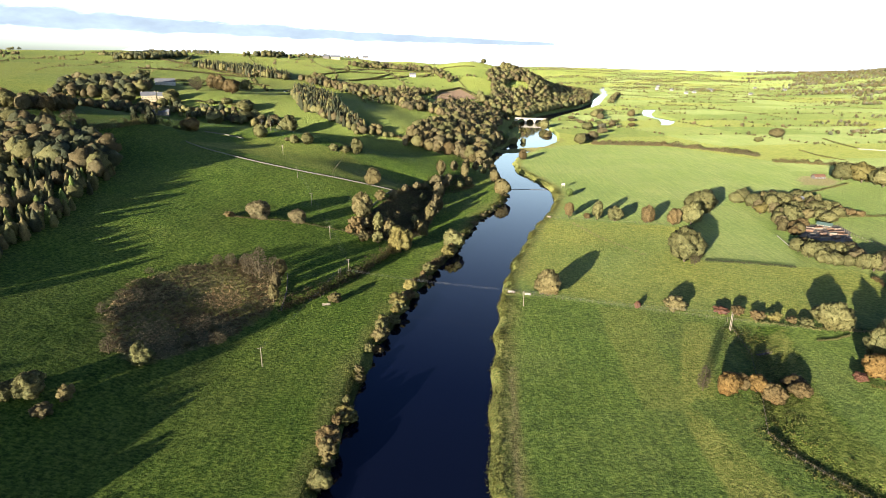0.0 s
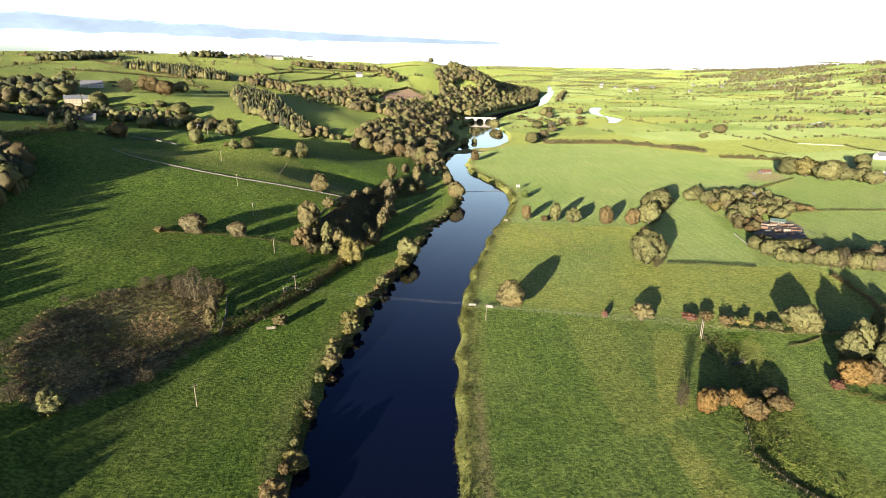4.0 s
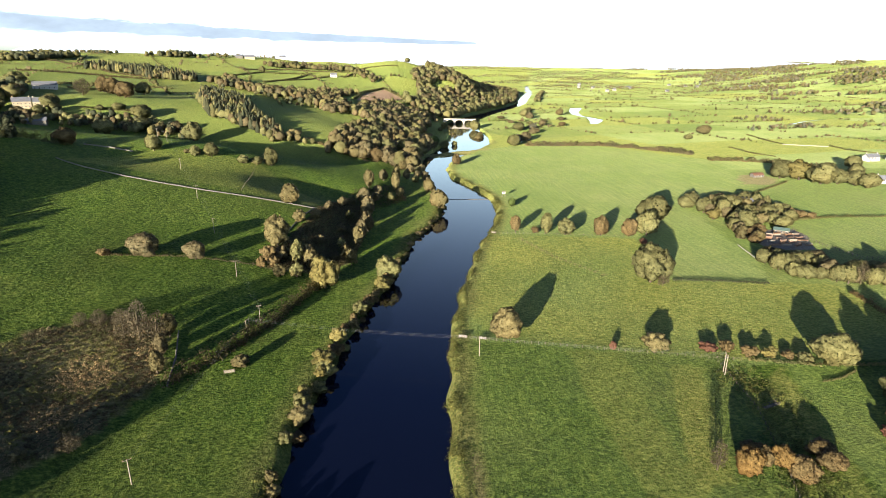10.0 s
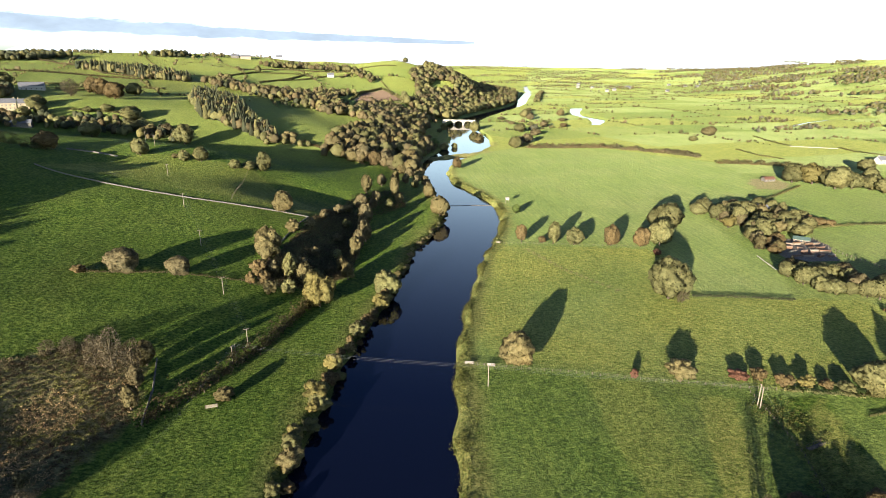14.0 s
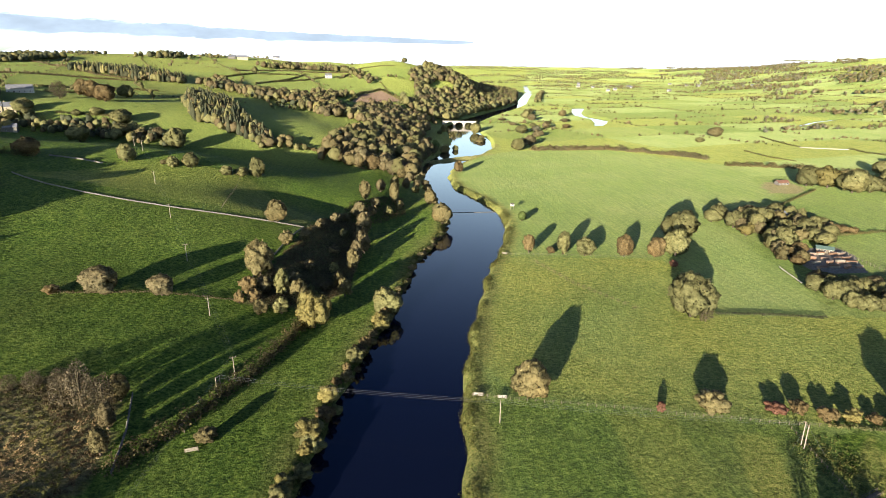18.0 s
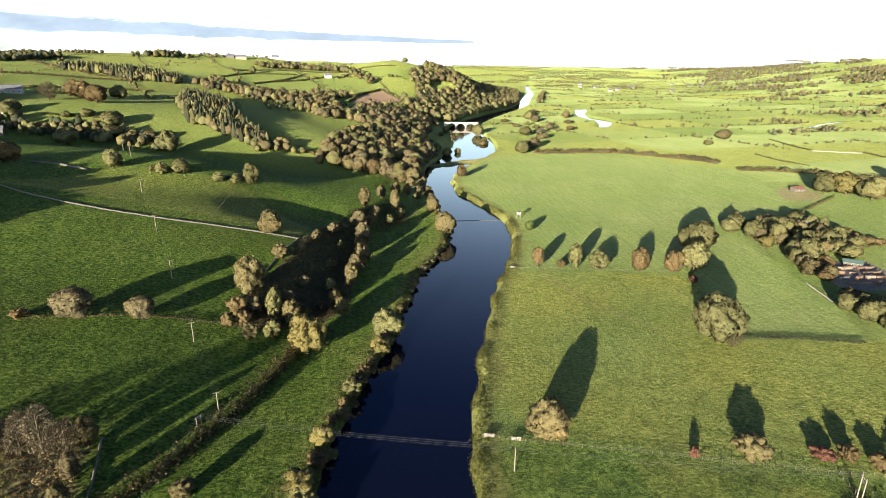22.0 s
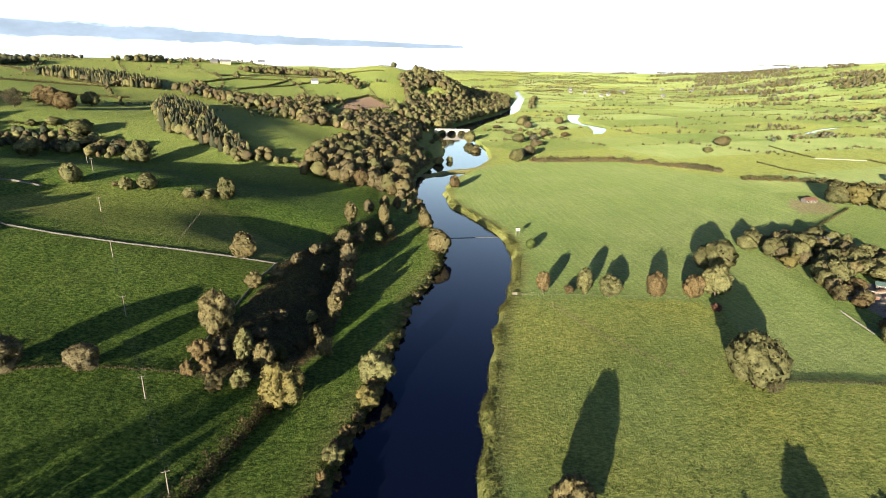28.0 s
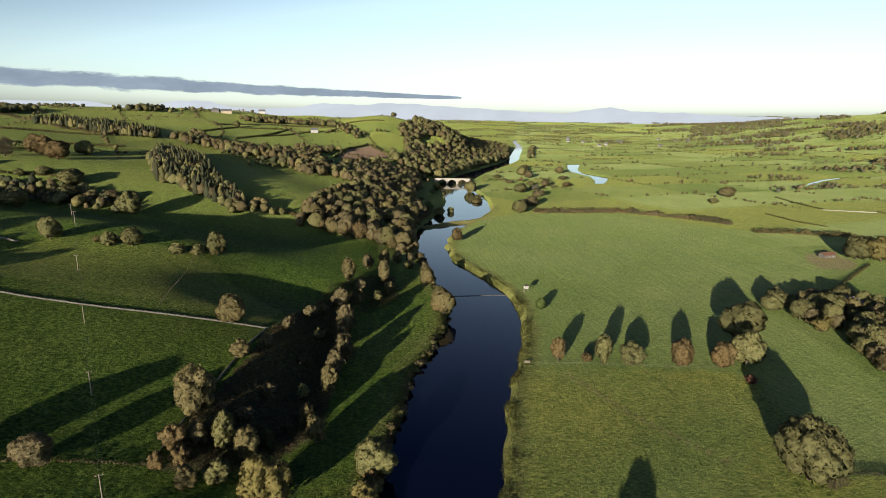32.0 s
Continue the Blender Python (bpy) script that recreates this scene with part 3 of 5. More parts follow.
def make_tree(shape, tint, variant, fine=True):
    """A tree 10 m high and 10 m wide (slender ones 6 m) with a trunk, limbs and a crown of leaf pieces."""
    rng = np.random.default_rng(hash_of(shape, tint) + variant)
    share = 1.0 if fine else 0.35
    segs, lobes = [], []
    if shape == "bush":
        rad, mid_z, n, size, knots = (4.3, 4.3, 4.7), 4.3, 1100, 0.52, 18
        segs = [((0.2 * math.cos(a), 0.2 * math.sin(a), -0.4), (2.4 * math.cos(a), 2.4 * math.sin(a), 5.5), 0.16, 0.04) for a in np.arange(7) * 0.9]
    else:
        rad, mid_z, n, size, knots = ((4.9, 4.9, 4.7), 4.9, 2200, 0.52, 40) if shape == "broad" else ((3.0, 3.0, 4.8), 4.9, 1800, 0.46, 30)
        segs.append(((0, 0, -0.6), (rng.uniform(-.2, .2), rng.uniform(-.2, .2), 3.4), 0.42, 0.30))
        segs.append((segs[0][1], (rng.uniform(-.5, .5), rng.uniform(-.5, .5), 8.2), 0.30, 0.08))
        for i in range(9):
            a, h = i * 2.4 + rng.uniform(-.4, .4), rng.uniform(3.2, 8.0)
            segs.append(((0, 0, max(1.6, h - 2.8)), (rad[0] * 0.75 * math.cos(a), rad[0] * 0.75 * math.sin(a), h), 0.15, 0.03))
    lean, beat = rng.uniform(-0.5, 0.5, 2), rng.uniform(0, 6.28, 2)
    for i in range(knots):
        zz = 1 - 1.86 * (i + 0.5) / knots
        a = i * 2.39996 + rng.uniform(-.35, .35)
        s = rng.uniform(0.22, 0.38)
        r = math.sqrt(max(0, 1 - zz * zz)) * rng.uniform(0.62, 0.84)
        r *= 1 + 0.14 * math.sin(2 * a + beat[0]) + 0.10 * math.sin(3 * a + beat[1])
        up = zz * rng.uniform(0.66, 0.82) * (1 + 0.12 * math.sin(a + beat[1]))
        lobes.append((r * math.cos(a) * rad[0] + lean[0] * up, r * math.sin(a) * rad[1] + lean[1] * up, mid_z + up * rad[2], s * rad[0], s * rad[1], s * rad[2] * 0.85))
    for lo in list(lobes):
        for _ in range(3):   # twiggy clumps on the main lobes
            d = rng.normal(0, 1, 3) + np.array((lo[0], lo[1], lo[2] - mid_z)) * 0.35
            d /= np.linalg.norm(d)
            w = rng.uniform(0.30, 0.52) * lo[3]
            lobes.append((lo[0] + d[0] * lo[3] * 0.82, lo[1] + d[1] * lo[4] * 0.82, lo[2] + d[2] * lo[5] * 0.82, w, w, w))
    lobes.append((0, 0, mid_z, rad[0] * 0.66, rad[1] * 0.66, rad[2] * 0.72))
    if tint == "bare":
        n, size = n // 3, size * 0.75
        for lo in lobes:
            for _ in range(5):
                d = rng.normal(0, 1, 3)
                segs.append((tuple(np.array(lo[:3]) * (0.8, 0.8, 0.96)), tuple(np.array(lo[:3]) + d / np.linalg.norm(d) * lo[3] * 1.1), 0.05, 0.015))
    if tint == "pine":
        v, f, mid = spire(rng, *((16, 18) if fine else (11, 11)))
    else:
        v, f, mid = hull(rng, lobes, *((22, 34) if fine else (13, 19)))
    vn = smooth_out(v, f, mid)
    if tint == "bare":
        v, f, vn = leaf_cover(rng, v, f, vn, n, size, 0.05)
        v, f, vn = v[-4 * n:], f[-n:] - (len(v) - 4 * n), vn[-4 * n:]
    else:
        v, f, vn = leaf_cover(rng, v, f, vn, int(n * share), size / math.sqrt(share))
    v[:, 2] = np.maximum(v[:, 2], 0.05)
    tv, tf = tubes(segs)
    kind = "bush" if shape == "bush" else "tree"
    return (arrays_mesh("crown", v, f, LEAF[tint], normals=vn), arrays_mesh("trunk", tv, tf, LEAF["bare"] if tint == "bare" else BARK, True), kind)


def hash_of(*words):
    return sum(ord(c) * (i + 3) for i, c in enumerate("".join(words)))


def plant(rows, where, group):
    """Trees: rows of x, y, height, crown width (0: by the height), shape and tint."""
    rng = np.random.default_rng(hash_of(where))
    for i, (x, y, h, w, kind) in enumerate(rows):
        shape, tint = kind.split()
        key = (shape, tint, int(rng.integers(0, 3)), y < 440 and abs(x) < 180)
        w = w or h * (0.9 if shape != "tall" else 0.5)
        nominal = {"broad": 9.4, "tall": 6.2, "bush": 9.0}[shape]
        w, h = w * 0.9, h * 0.94
        m = (Matrix.Translation((x, y, float(land(x, y)) - 0.1)) @ Matrix.Rotation(rng.uniform(0, 6.28), 4, "Z")
             @ Matrix.Diagonal((w / nominal, w / nominal, h / 9.6, 1)))
        if key not in MADE:
            crown, trunk, name = make_tree(*key)
            ob = empty(name, f"{WORDS[tint]} {SHAPES[shape]} {where}", name, group, m)
            child("crown", crown, ob)
            child("trunk", trunk, ob)
            MADE[key] = ob
        else:
            first = MADE[key]
            ob = copy_thing(first, m @ Matrix.Diagonal((*first.scale, 1)).inverted())
            tagged(ob, f"{WORDS[tint]} {SHAPES[shape]} {where}", group=group)


def crown_shapes(cone, small):
    """A few crowns of height 1, for woods."""
    out = []
    for k in range(5):
        rng = np.random.default_rng(300 + k + 10 * cone + 20 * small)
        rings, sides, n = ((5, 6, 0) if small else (11, 9, 26)) if cone else ((4, 6, 4) if small else (8, 11, 64))
        if cone:
            v, f, mid = spire(rng, rings, sides, 2.3)
        else:
            lobes = []
            for i in range(13):
                zz, a = 1 - 1.7 * (i + 0.5) / 13, i * 2.4 + rng.uniform(-.4, .4)
                r = math.sqrt(1 - zz * zz) * rng.uniform(0.6, 0.85)
                w = rng.uniform(1.3, 2.1)
                lobes.append((r * math.cos(a) * 3.9, r * math.sin(a) * 3.9, 5.4 + zz * 3.3, w, w, w))
            lobes.append((0, 0, 5.2, 3.0, 3.0, 3.3))
            v, f, mid = hull(rng, lobes, rings, sides, 0.28 if small else 0.13)
        vn = smooth_out(v, f, mid)
        if n:
            v, f, vn = leaf_cover(rng, v, f, vn, n, 1.5 if small else 0.85, 0.05)
        out.append((v / 10, f, vn))
    return out


CROWNS = {(c, m): crown_shapes(c, m) for c in (False, True) for m in (False, True)}


def wood_mesh(name, x, y, h, rng, tints, label, cone=False, small=False):
    """Many trees as one piece of woodland, one mesh a tint."""
    pick = rng.integers(0, len(tints), len(x))
    z = land(x, y)
    for t, tint in enumerate(tints):
        vs, fs, ns, total = [], [], [], 0
        for k, (cv, cf, cn) in enumerate(CROWNS[cone, small]):
            s = np.nonzero((pick == t) & (np.arange(len(x)) % 5 == k))[0]
            if not len(s):
                continue
            a = rng.uniform(0, 6.28, len(s))
            ca, sa = np.cos(a)[:, None], np.sin(a)[:, None]
            H, W = h[s][:, None], (h[s] * rng.uniform(0.85, 1.2, len(s)))[:, None]
            vs.append(np.stack((x[s][:, None] + (cv[:, 0] * ca - cv[:, 1] * sa) * W, y[s][:, None] + (cv[:, 0] * sa + cv[:, 1] * ca) * W, z[s][:, None] + cv[:, 2] * H - 0.2), 2).reshape(-1, 3))
            ns.append(np.stack((cn[:, 0] * ca - cn[:, 1] * sa, cn[:, 0] * sa + cn[:, 1] * ca, cn[:, 2] + 0 * ca), 2).reshape(-1, 3))
            fs.append((cf[None] + (np.arange(len(s)) * len(cv))[:, None, None]).reshape(-1, 4) + total)
            total += len(s) * len(cv)
        if not vs:
            continue
        ob = new(name, arrays_mesh(name, np.vstack(vs), np.vstack(fs), LEAF[tint], normals=np.vstack(ns)))
        tagged(ob, label + " with " + WORDS.get(tint, tint) + " crowns", "wood", kind="stuff")


def scatter(rng, poly, gap):
    p = np.array(poly)
    (x0, y0), (x1, y1) = p.min(0), p.max(0)
    X, Y = np.meshgrid(np.arange(x0, x1, gap), np.arange(y0, y1, gap))
    X, Y = X.ravel() + rng.uniform(-.45, .45, X.size) * gap, Y.ravel() + rng.uniform(-.45, .45, Y.size) * gap
    s = inside(X, Y, tuple(poly))
    return X[s], Y[s]


def wood(name, poly, gap, low, high, tints, label, cone=False, skip=None):
    rng = np.random.default_rng(hash_of(label))
    x, y = scatter(rng, poly, gap)
    if skip is not None:
        s = ~inside(x, y, tuple(skip))
        x, y = x[s], y[s]
    s = shore(x, y) > 3
    x, y = x[s], y[s]
    wood_mesh(name, x, y, rng.uniform(low, high, len(x)), rng, tints, label, cone)


def along(pts, gap):
    """Places every gap metres along a polyline, with the heading."""
    out = []
    for (ax, ay), (bx, by) in zip(pts[:-1], pts[1:]):
        n = max(1, round(math.hypot(bx - ax, by - ay) / gap))
        out += [(ax + (bx - ax) * i / n, ay + (by - ay) * i / n, math.atan2(by - ay, bx - ax)) for i in range(n)]
    return out + [(*pts[-1], out[-1][2])]


def hedge(pts, high, wide, tint, label, per=14, size=0.55, ragged=0.35, group="field hedges"):
    rng = np.random.default_rng(hash_of(label, str(pts[0])))
    cs, ds = [], []
    for x, y, a in along(pts, 1.0):
        h = high * (1 + ragged * math.sin(x * 0.7 + y * 0.5) + rng.uniform(-ragged, ragged))
        z = float(land(x, y))
        o = rng.normal(0, 0.45, (per, 3)) * (wide, wide, 1)
        o[:, 2] = rng.uniform(0.05, 1, per) ** 0.8 * h
        cs.append(o + (x, y, z))
        d = o * (1, 1, 0.4)
        ds.append(d / (np.linalg.norm(d, axis=1)[:, None] + 1e-6))
    v, f = cards(rng, np.vstack(cs), np.vstack(ds), size * np.ones(per * len(cs)))
    return tagged(new("hedge", arrays_mesh("hedge", v, f, LEAF[tint], normals=soft_normals(rng, np.vstack(ds) + (0, 0, 0.3)))), label, "hedge", group)


# ---- woods ----
PLANTATION = ((-247, 851), (-269, 938), (-254, 965), (-205, 890), (-152, 780), (-125, 750), (-125, 730), (-153, 742), (-217, 778))
BELT = ((-286, 1195), (-210, 1136), (-144, 1144), (-83, 1090), (-63, 963), (-81, 932), (-130, 996), (-199, 1052), (-260, 1096))
BELT_UP = ((-146, 1240), (-96, 1252), (-55, 1271), (-102, 1165), (-127, 1158))
BELT_LOW = ((-140, 736), (-115, 750), (-84, 748), (-87, 735), (-113, 736), (-134, 724))
BELT_BROWN = ((-63, 963), (-48, 1100), (-31, 1164), (9, 1196), (42, 1171), (80, 1150), (-7, 942), (-46, 936))
TOPWOOD = ((-580, 1256), (-571, 1318), (-464, 1285), (-352, 1204), (-348, 1162), (-418, 1164), (-510, 1240))
TOPWOOD_END = ((-334, 1180), (-310, 1272), (-262, 1172), (-290, 1130))
RIDGE_BELT = ((-329, 1674), (-239, 1760), (-108, 1644), (-29, 1463), (-37, 1410), (-103, 1581), (-221, 1660), (-308, 1637))
RIVERWOOD = ((-80, 707), (-61, 802), (-20, 902), (35, 1019), (84, 1110), (100, 1090), (86, 950), (68, 870), (50, 815), (35, 760), (30, 700), (27, 640), (10, 655), (-26, 681), (-65, 700))
HEADLAND = ((40, 1215), (100, 1185), (152, 1235), (225, 1400), (292, 1540), (345, 1690), (395, 1880), (440, 2150), (330, 2150), (200, 1950), (115, 1790), (92, 1660), (48, 1560), (62, 1440), (60, 1330), (30, 1300))
GAP_FIELD = ((80, 1440), (128, 1555), (168, 1538), (124, 1466))
BANK_GLADE = ((66, 1140), (90, 1120), (97, 1042), (84, 900), (66, 830), (44, 850), (46, 915), (62, 1000))
NEARWOOD = ((-198, 150), (-200, 247), (-202, 277), (-210, 317), (-224, 371), (-250, 392), (-308, 385), (-318, 150))
VALLEY_WOOD = ((-440, 590), (-355, 690), (-304, 696), (-258, 690), (-243, 684), (-213, 680), (-228, 722), (-281, 738), (-342, 725), (-390, 715), (-470, 690))
FAR_LEFT = ((-840, 1400), (-840, 1640), (-760, 1640), (-740, 1515), (-766, 1413))
HALL_WOOD = ((-500, 690), (-425, 738), (-412, 760), (-425, 800), (-480, 815), (-530, 770))
LEFT_WOOD = ((-369, 458), (-355, 475), (-350, 514), (-372, 548), (-440, 540), (-460, 450))
COPSE_TOP = ((-640, 1727), (-606, 1790), (-564, 1850), (-540, 1760))
SHADE_WOOD = ((-230, -15), (-212, 47), (-180, 66), (-152, 60), (-136, 44), (-132, 12), (-165, -15))

wood("plantation", PLANTATION, 7, 12, 17, ("pine", "olive", "pine"), "dense conifer plantation on the hillside", True)
wood("plantation", PLANTATION, 7.5, 9, 14, ("olive", "brown"), "rounded crowns in the hillside plantation")
wood("woodland", BELT, 10, 11, 17, ("olive", "brown", "tan"), "belt of autumn woodland across the hill pastures")
wood("woodland", BELT_UP, 10, 9, 14, ("olive", "brown"), "wooded corner between hill fields")
wood("woodland", BELT_LOW, 8, 8, 13, ("tan", "olive"), "thin line of trees along a field edge")
wood("woodland", BELT_BROWN, 10, 11, 17, ("olive", "brown"), "autumn woodland below the ploughed field")
wood("woodland", TOPWOOD, 8, 12, 18, ("pine", "olive", "pine"), "dark hilltop wood of mixed trees", True)
wood("woodland", TOPWOOD, 10, 9, 14, ("olive", "pine", "brown"), "rounded trees filling the hilltop wood")
wood("woodland", TOPWOOD_END, 12, 11, 16, ("olive", "brown"), "rounded trees at the wood's end")
wood("woodland", RIDGE_BELT, 13, 10, 15, ("brown", "olive"), "tree belt along the ridge")
wood("woodland", RIVERWOOD, 10.5, 9, 19, ("brown", "olive", "tan"), "autumn woodland on the steep river bank", skip=BANK_GLADE)
wood("woodland", ((30, 640), (36, 700), (42, 760), (60, 815), (78, 870), (94, 950), (106, 1060), (98, 1060), (84, 950), (66, 870), (48, 815), (30, 760), (24, 700), (22, 640)), 5, 4, 8, ("brown", "olive"), "dark thicket along the steep bank", skip=BANK_GLADE)
wood("woodland", HEADLAND, 12.5, 11, 20, ("brown", "olive", "olive"), "autumn woodland covering the headland above the river", skip=GAP_FIELD)
wood("woodland", VALLEY_WOOD, 8, 6, 11, ("olive", "pine", "brown"), "shaded wood in the side valley")
wood("woodland", HALL_WOOD, 11, 12, 19, ("olive", "pine", "brown"), "tall wood behind the country house")
wood("woodland", ((396, 1680), (412, 1680), (470, 1900), (560, 2200), (545, 2210), (456, 1900)), 10, 7, 11, ("olive", "brown"), "line of trees along the far river bank")
wood("woodland", FAR_LEFT, 14, 12, 17, ("olive", "pine"), "far wood on the skyline")
wood("woodland", COPSE_TOP, 11, 12, 18, ("pine", "olive"), "small copse on the skyline")
wood("woodland", NEARWOOD, 6.2, 7, 12, ("olive", "pine", "tan", "olive", "green"), "dense wood of larch and spruce on the hillside", True)
wood("woodland", NEARWOOD, 15, 9, 12, ("olive", "brown"), "broad-leaved trees among the hillside conifers")
wood("woodland", ((-214, 338), (-224, 371), (-250, 394), (-330, 396), (-330, 350), (-250, 335)), 8, 14, 19, ("olive", "pine", "brown"), "tall trees at the top of the hillside wood")
wood("woodland", SHADE_WOOD, 8, 6, 9, ("olive", "brown"), "tall wood beside the lower pasture")

# ---- single trees and bushes ----
for poly, gap, low, high, kinds, where, group, seed in (
                (LEFT_WOOD, 17, 12, 17, ("broad rust", "broad brown", "broad brown", "broad olive"), "in the autumn hill wood", "autumn hill wood", 62),):
    rng = np.random.default_rng(seed)
    wx, wy = scatter(rng, poly, gap)
    plant([(float(a), float(b), float(rng.uniform(low, high)), 0, str(rng.choice(kinds))) for a, b in zip(wx, wy)], where, group)
FENCE_ROW = (
    (82, 424, 12.9, 7.2, "tall rust"), (95, 422, 5.4, 6.5, "bush rust"), (102, 420, 16.2, 9.7, "tall olive"), (114, 416, 11.8, 12.2, "broad olive"),
    (137, 413, 13.9, 10.9, "broad rust"), (155, 410, 13.2, 10.9, "broad rust"), (168, 411, 17.2, 15.4, "broad olive"), (186, 443, 20.5, 22.9, "broad olive"),
    (158, 393, 4.9, 6.1, "bush red"), (134, 328, 21.5, 20.4, "broad olive"), (141, 333, 15, 14, "broad olive"), (138, 322, 9.4, 7, "broad bare"),
    (94, 496, 7.8, 6.9, "tall green"),
)
plant(FENCE_ROW, "along a fence", "fence-row trees")
MID_RIGHT = (
    (46, 270, 14.2, 14.4, "broad tan"), (87, 257, 4.3, 3.9, "bush red"), (104, 256, 9.0, 12.6, "bush tan"), (125, 253, 4.6, 7.8, "bush red"),
    (132, 252, 5.8, 7, "bush rust"), (139, 248, 5.2, 7.7, "bush rust"), (146, 246, 5.1, 6.9, "bush yellow"), (153, 245, 3.7, 6.1, "bush rust"),
    (158, 242, 4.4, 7.6, "bush olive"), (167, 239, 14.2, 16.1, "broad olive"),
)
plant(MID_RIGHT, "beside the pasture fence", "pasture hedge trees")
ORANGE = (
    (90, 184, 10.5, 5, "tall bare"), (98, 182, 9.2, 8.4, "broad orange"), (104, 186, 6.6, 7.5, "broad rust"), (109, 184, 7.4, 7.4, "broad orange"),
    (113, 180, 7.7, 8.6, "broad rust"), (123, 182, 5.8, 8.0, "broad rust"), (124, 188, 5.1, 8.3, "broad rust"), (103, 190, 4.6, 7.2, "bush rust"),
)
plant(ORANGE, "in a clump over the ditch", "clump of orange trees")
GARDEN_NEAR = (
    (169, 211, 15, 10, "broad olive"), (176, 216, 17, 11, "broad olive"), (183, 210, 16, 11, "broad olive"), (190, 219, 17, 12, "broad olive"), (178, 206, 12, 9, "broad olive"),
    (160, 198, 10, 11, "broad orange"), (167, 198, 9, 9, "broad rust"), (152, 195, 4.0, 6.5, "bush red"), (172, 194, 6, 8, "bush rust"),
    (200, 232, 16, 13, "broad olive"), (197, 212, 16, 13, "broad olive"),
)
plant(GARDEN_NEAR, "beside a mown lawn", "lawn-edge trees")
YARD_A = (
    (238, 486, 11.8, 12.3, "broad olive"), (237, 466, 13.2, 13.3, "broad olive"), (234, 446, 10.5, 10.6, "bush yellow"), (244, 452, 15, 12.9, "broad olive"),
    (266, 478, 11.8, 13.5, "broad olive"), (289, 495, 10.1, 14.1, "broad olive"), (242, 420, 13.7, 13.4, "broad olive"), (240, 430, 10.5, 10.9, "broad olive"),
    (275, 445, 12.7, 14.2, "broad olive"), (288, 455, 10.7, 11.6, "broad olive"), (246, 411, 7, 11.8, "bush rust"), (236, 404, 6.4, 9, "bush rust"),
    (272, 424, 9.2, 12.7, "broad olive"), (230, 390, 6.7, 11.1, "bush rust"), (252, 470, 12, 12, "broad olive"),
)
plant(YARD_A, "in house grounds", "house-ground trees")
YARD_B = (
    (213, 340, 10.5, 9.7, "broad olive"), (215, 331, 8.5, 8.9, "broad olive"), (220, 326, 8.5, 9.3, "broad olive"), (227, 325, 7.6, 8.3, "broad olive"),
    (241, 346, 7, 13.2, "bush yellow"), (233, 321, 9.9, 9.2, "broad olive"), (237, 318, 12, 8.1, "tall olive"), (243, 317, 12.5, 8.1, "tall bare"),
    (248, 315, 10.7, 9.1, "broad olive"), (254, 314, 10.7, 9.1, "broad olive"), (258, 313, 9.8, 9.1, "broad olive"), (221, 364, 6.7, 9.2, "bush rust"),
    (216, 354, 6.5, 9, "bush rust"), (230, 352, 7, 9, "broad olive"), (252, 330, 9, 9, "broad olive"),
)
plant(YARD_B, "by the timber yard", "yard-screen trees")
FARM_TREES = (
    (296, 449, 8.4, 11.5, "bush rust"), (303, 448, 7, 11.5, "bush rust"), (310, 446, 5.6, 8.6, "bush rust"),
    (384, 593, 18.7, 22, "broad olive"), (398, 584, 21, 24.4, "broad yellow"), (406, 564, 22, 26.2, "broad olive"), (422, 563, 15.9, 18.4, "broad olive"),
    (434, 557, 15.7, 18.2, "broad olive"), (438, 545, 15.4, 17.8, "broad olive"), (470, 600, 14, 16, "broad olive"), (500, 640, 15, 17, "broad olive"),
    (530, 600, 13, 14, "broad olive"),
)
plant(FARM_TREES, "round the farm buildings", "farm trees")
SCRUB_TREES = (
    (-65, 372, 18.6, 15.3, "broad tan"), (-52, 356, 15, 8.5, "tall olive"), (-44, 353, 13.6, 9.1, "tall tan"), (-62, 345, 7.7, 7.3, "bush rust"),
    (-68, 341, 6.9, 5.9, "bush rust"), (-58, 411, 9.5, 9.9, "bush tan"), (-68, 440, 14.7, 14.6, "broad tan"), (-24, 366, 11, 7, "tall tan"),
    (-22, 402, 14.4, 7.4, "tall tan"), (-17, 432, 16.2, 9.2, "tall brown"), (-18, 466, 19.5, 11.4, "tall brown"), (-22, 496, 14.1, 10.2, "tall brown"),
    (-31, 480, 7.3, 9.6, "bush tan"), (-20, 546, 17, 11, "tall tan"), (3, 552, 20, 9, "tall tan"), (-21, 418, 14, 8, "tall brown"),
    (-19, 449, 15, 9, "tall brown"), (-60, 356, 9, 8, "bush brown"), (-55, 364, 7, 8, "bush tan"), (-49, 374, 6, 8, "bush brown"),
    (-40, 362, 8, 7, "bush olive"), (-34, 374, 6, 7, "bush brown"), (-44, 392, 6, 8, "bush brown"), (-32, 398, 7, 7, "bush olive"), (-50, 424, 7, 8, "bush brown"), (-34, 424, 6, 8, "bush brown"),
    (-44, 446, 8, 8, "bush brown"), (-30, 452, 7, 8, "bush olive"), (-36, 470, 8, 9, "bush brown"), (-14, 508, 9, 9, "bush brown"), (-2, 520, 8, 9, "bush olive"), (-12, 530, 10, 9, "bush brown"), (6, 540, 9, 9, "bush tan"),
    (-66, 352, 10, 9, "bush rust"), (-58, 336, 8, 8, "bush tan"), (-50, 340, 9, 9, "bush olive"),
)
plant(SCRUB_TREES, "on the scrubby bank", "scrub-bank trees")
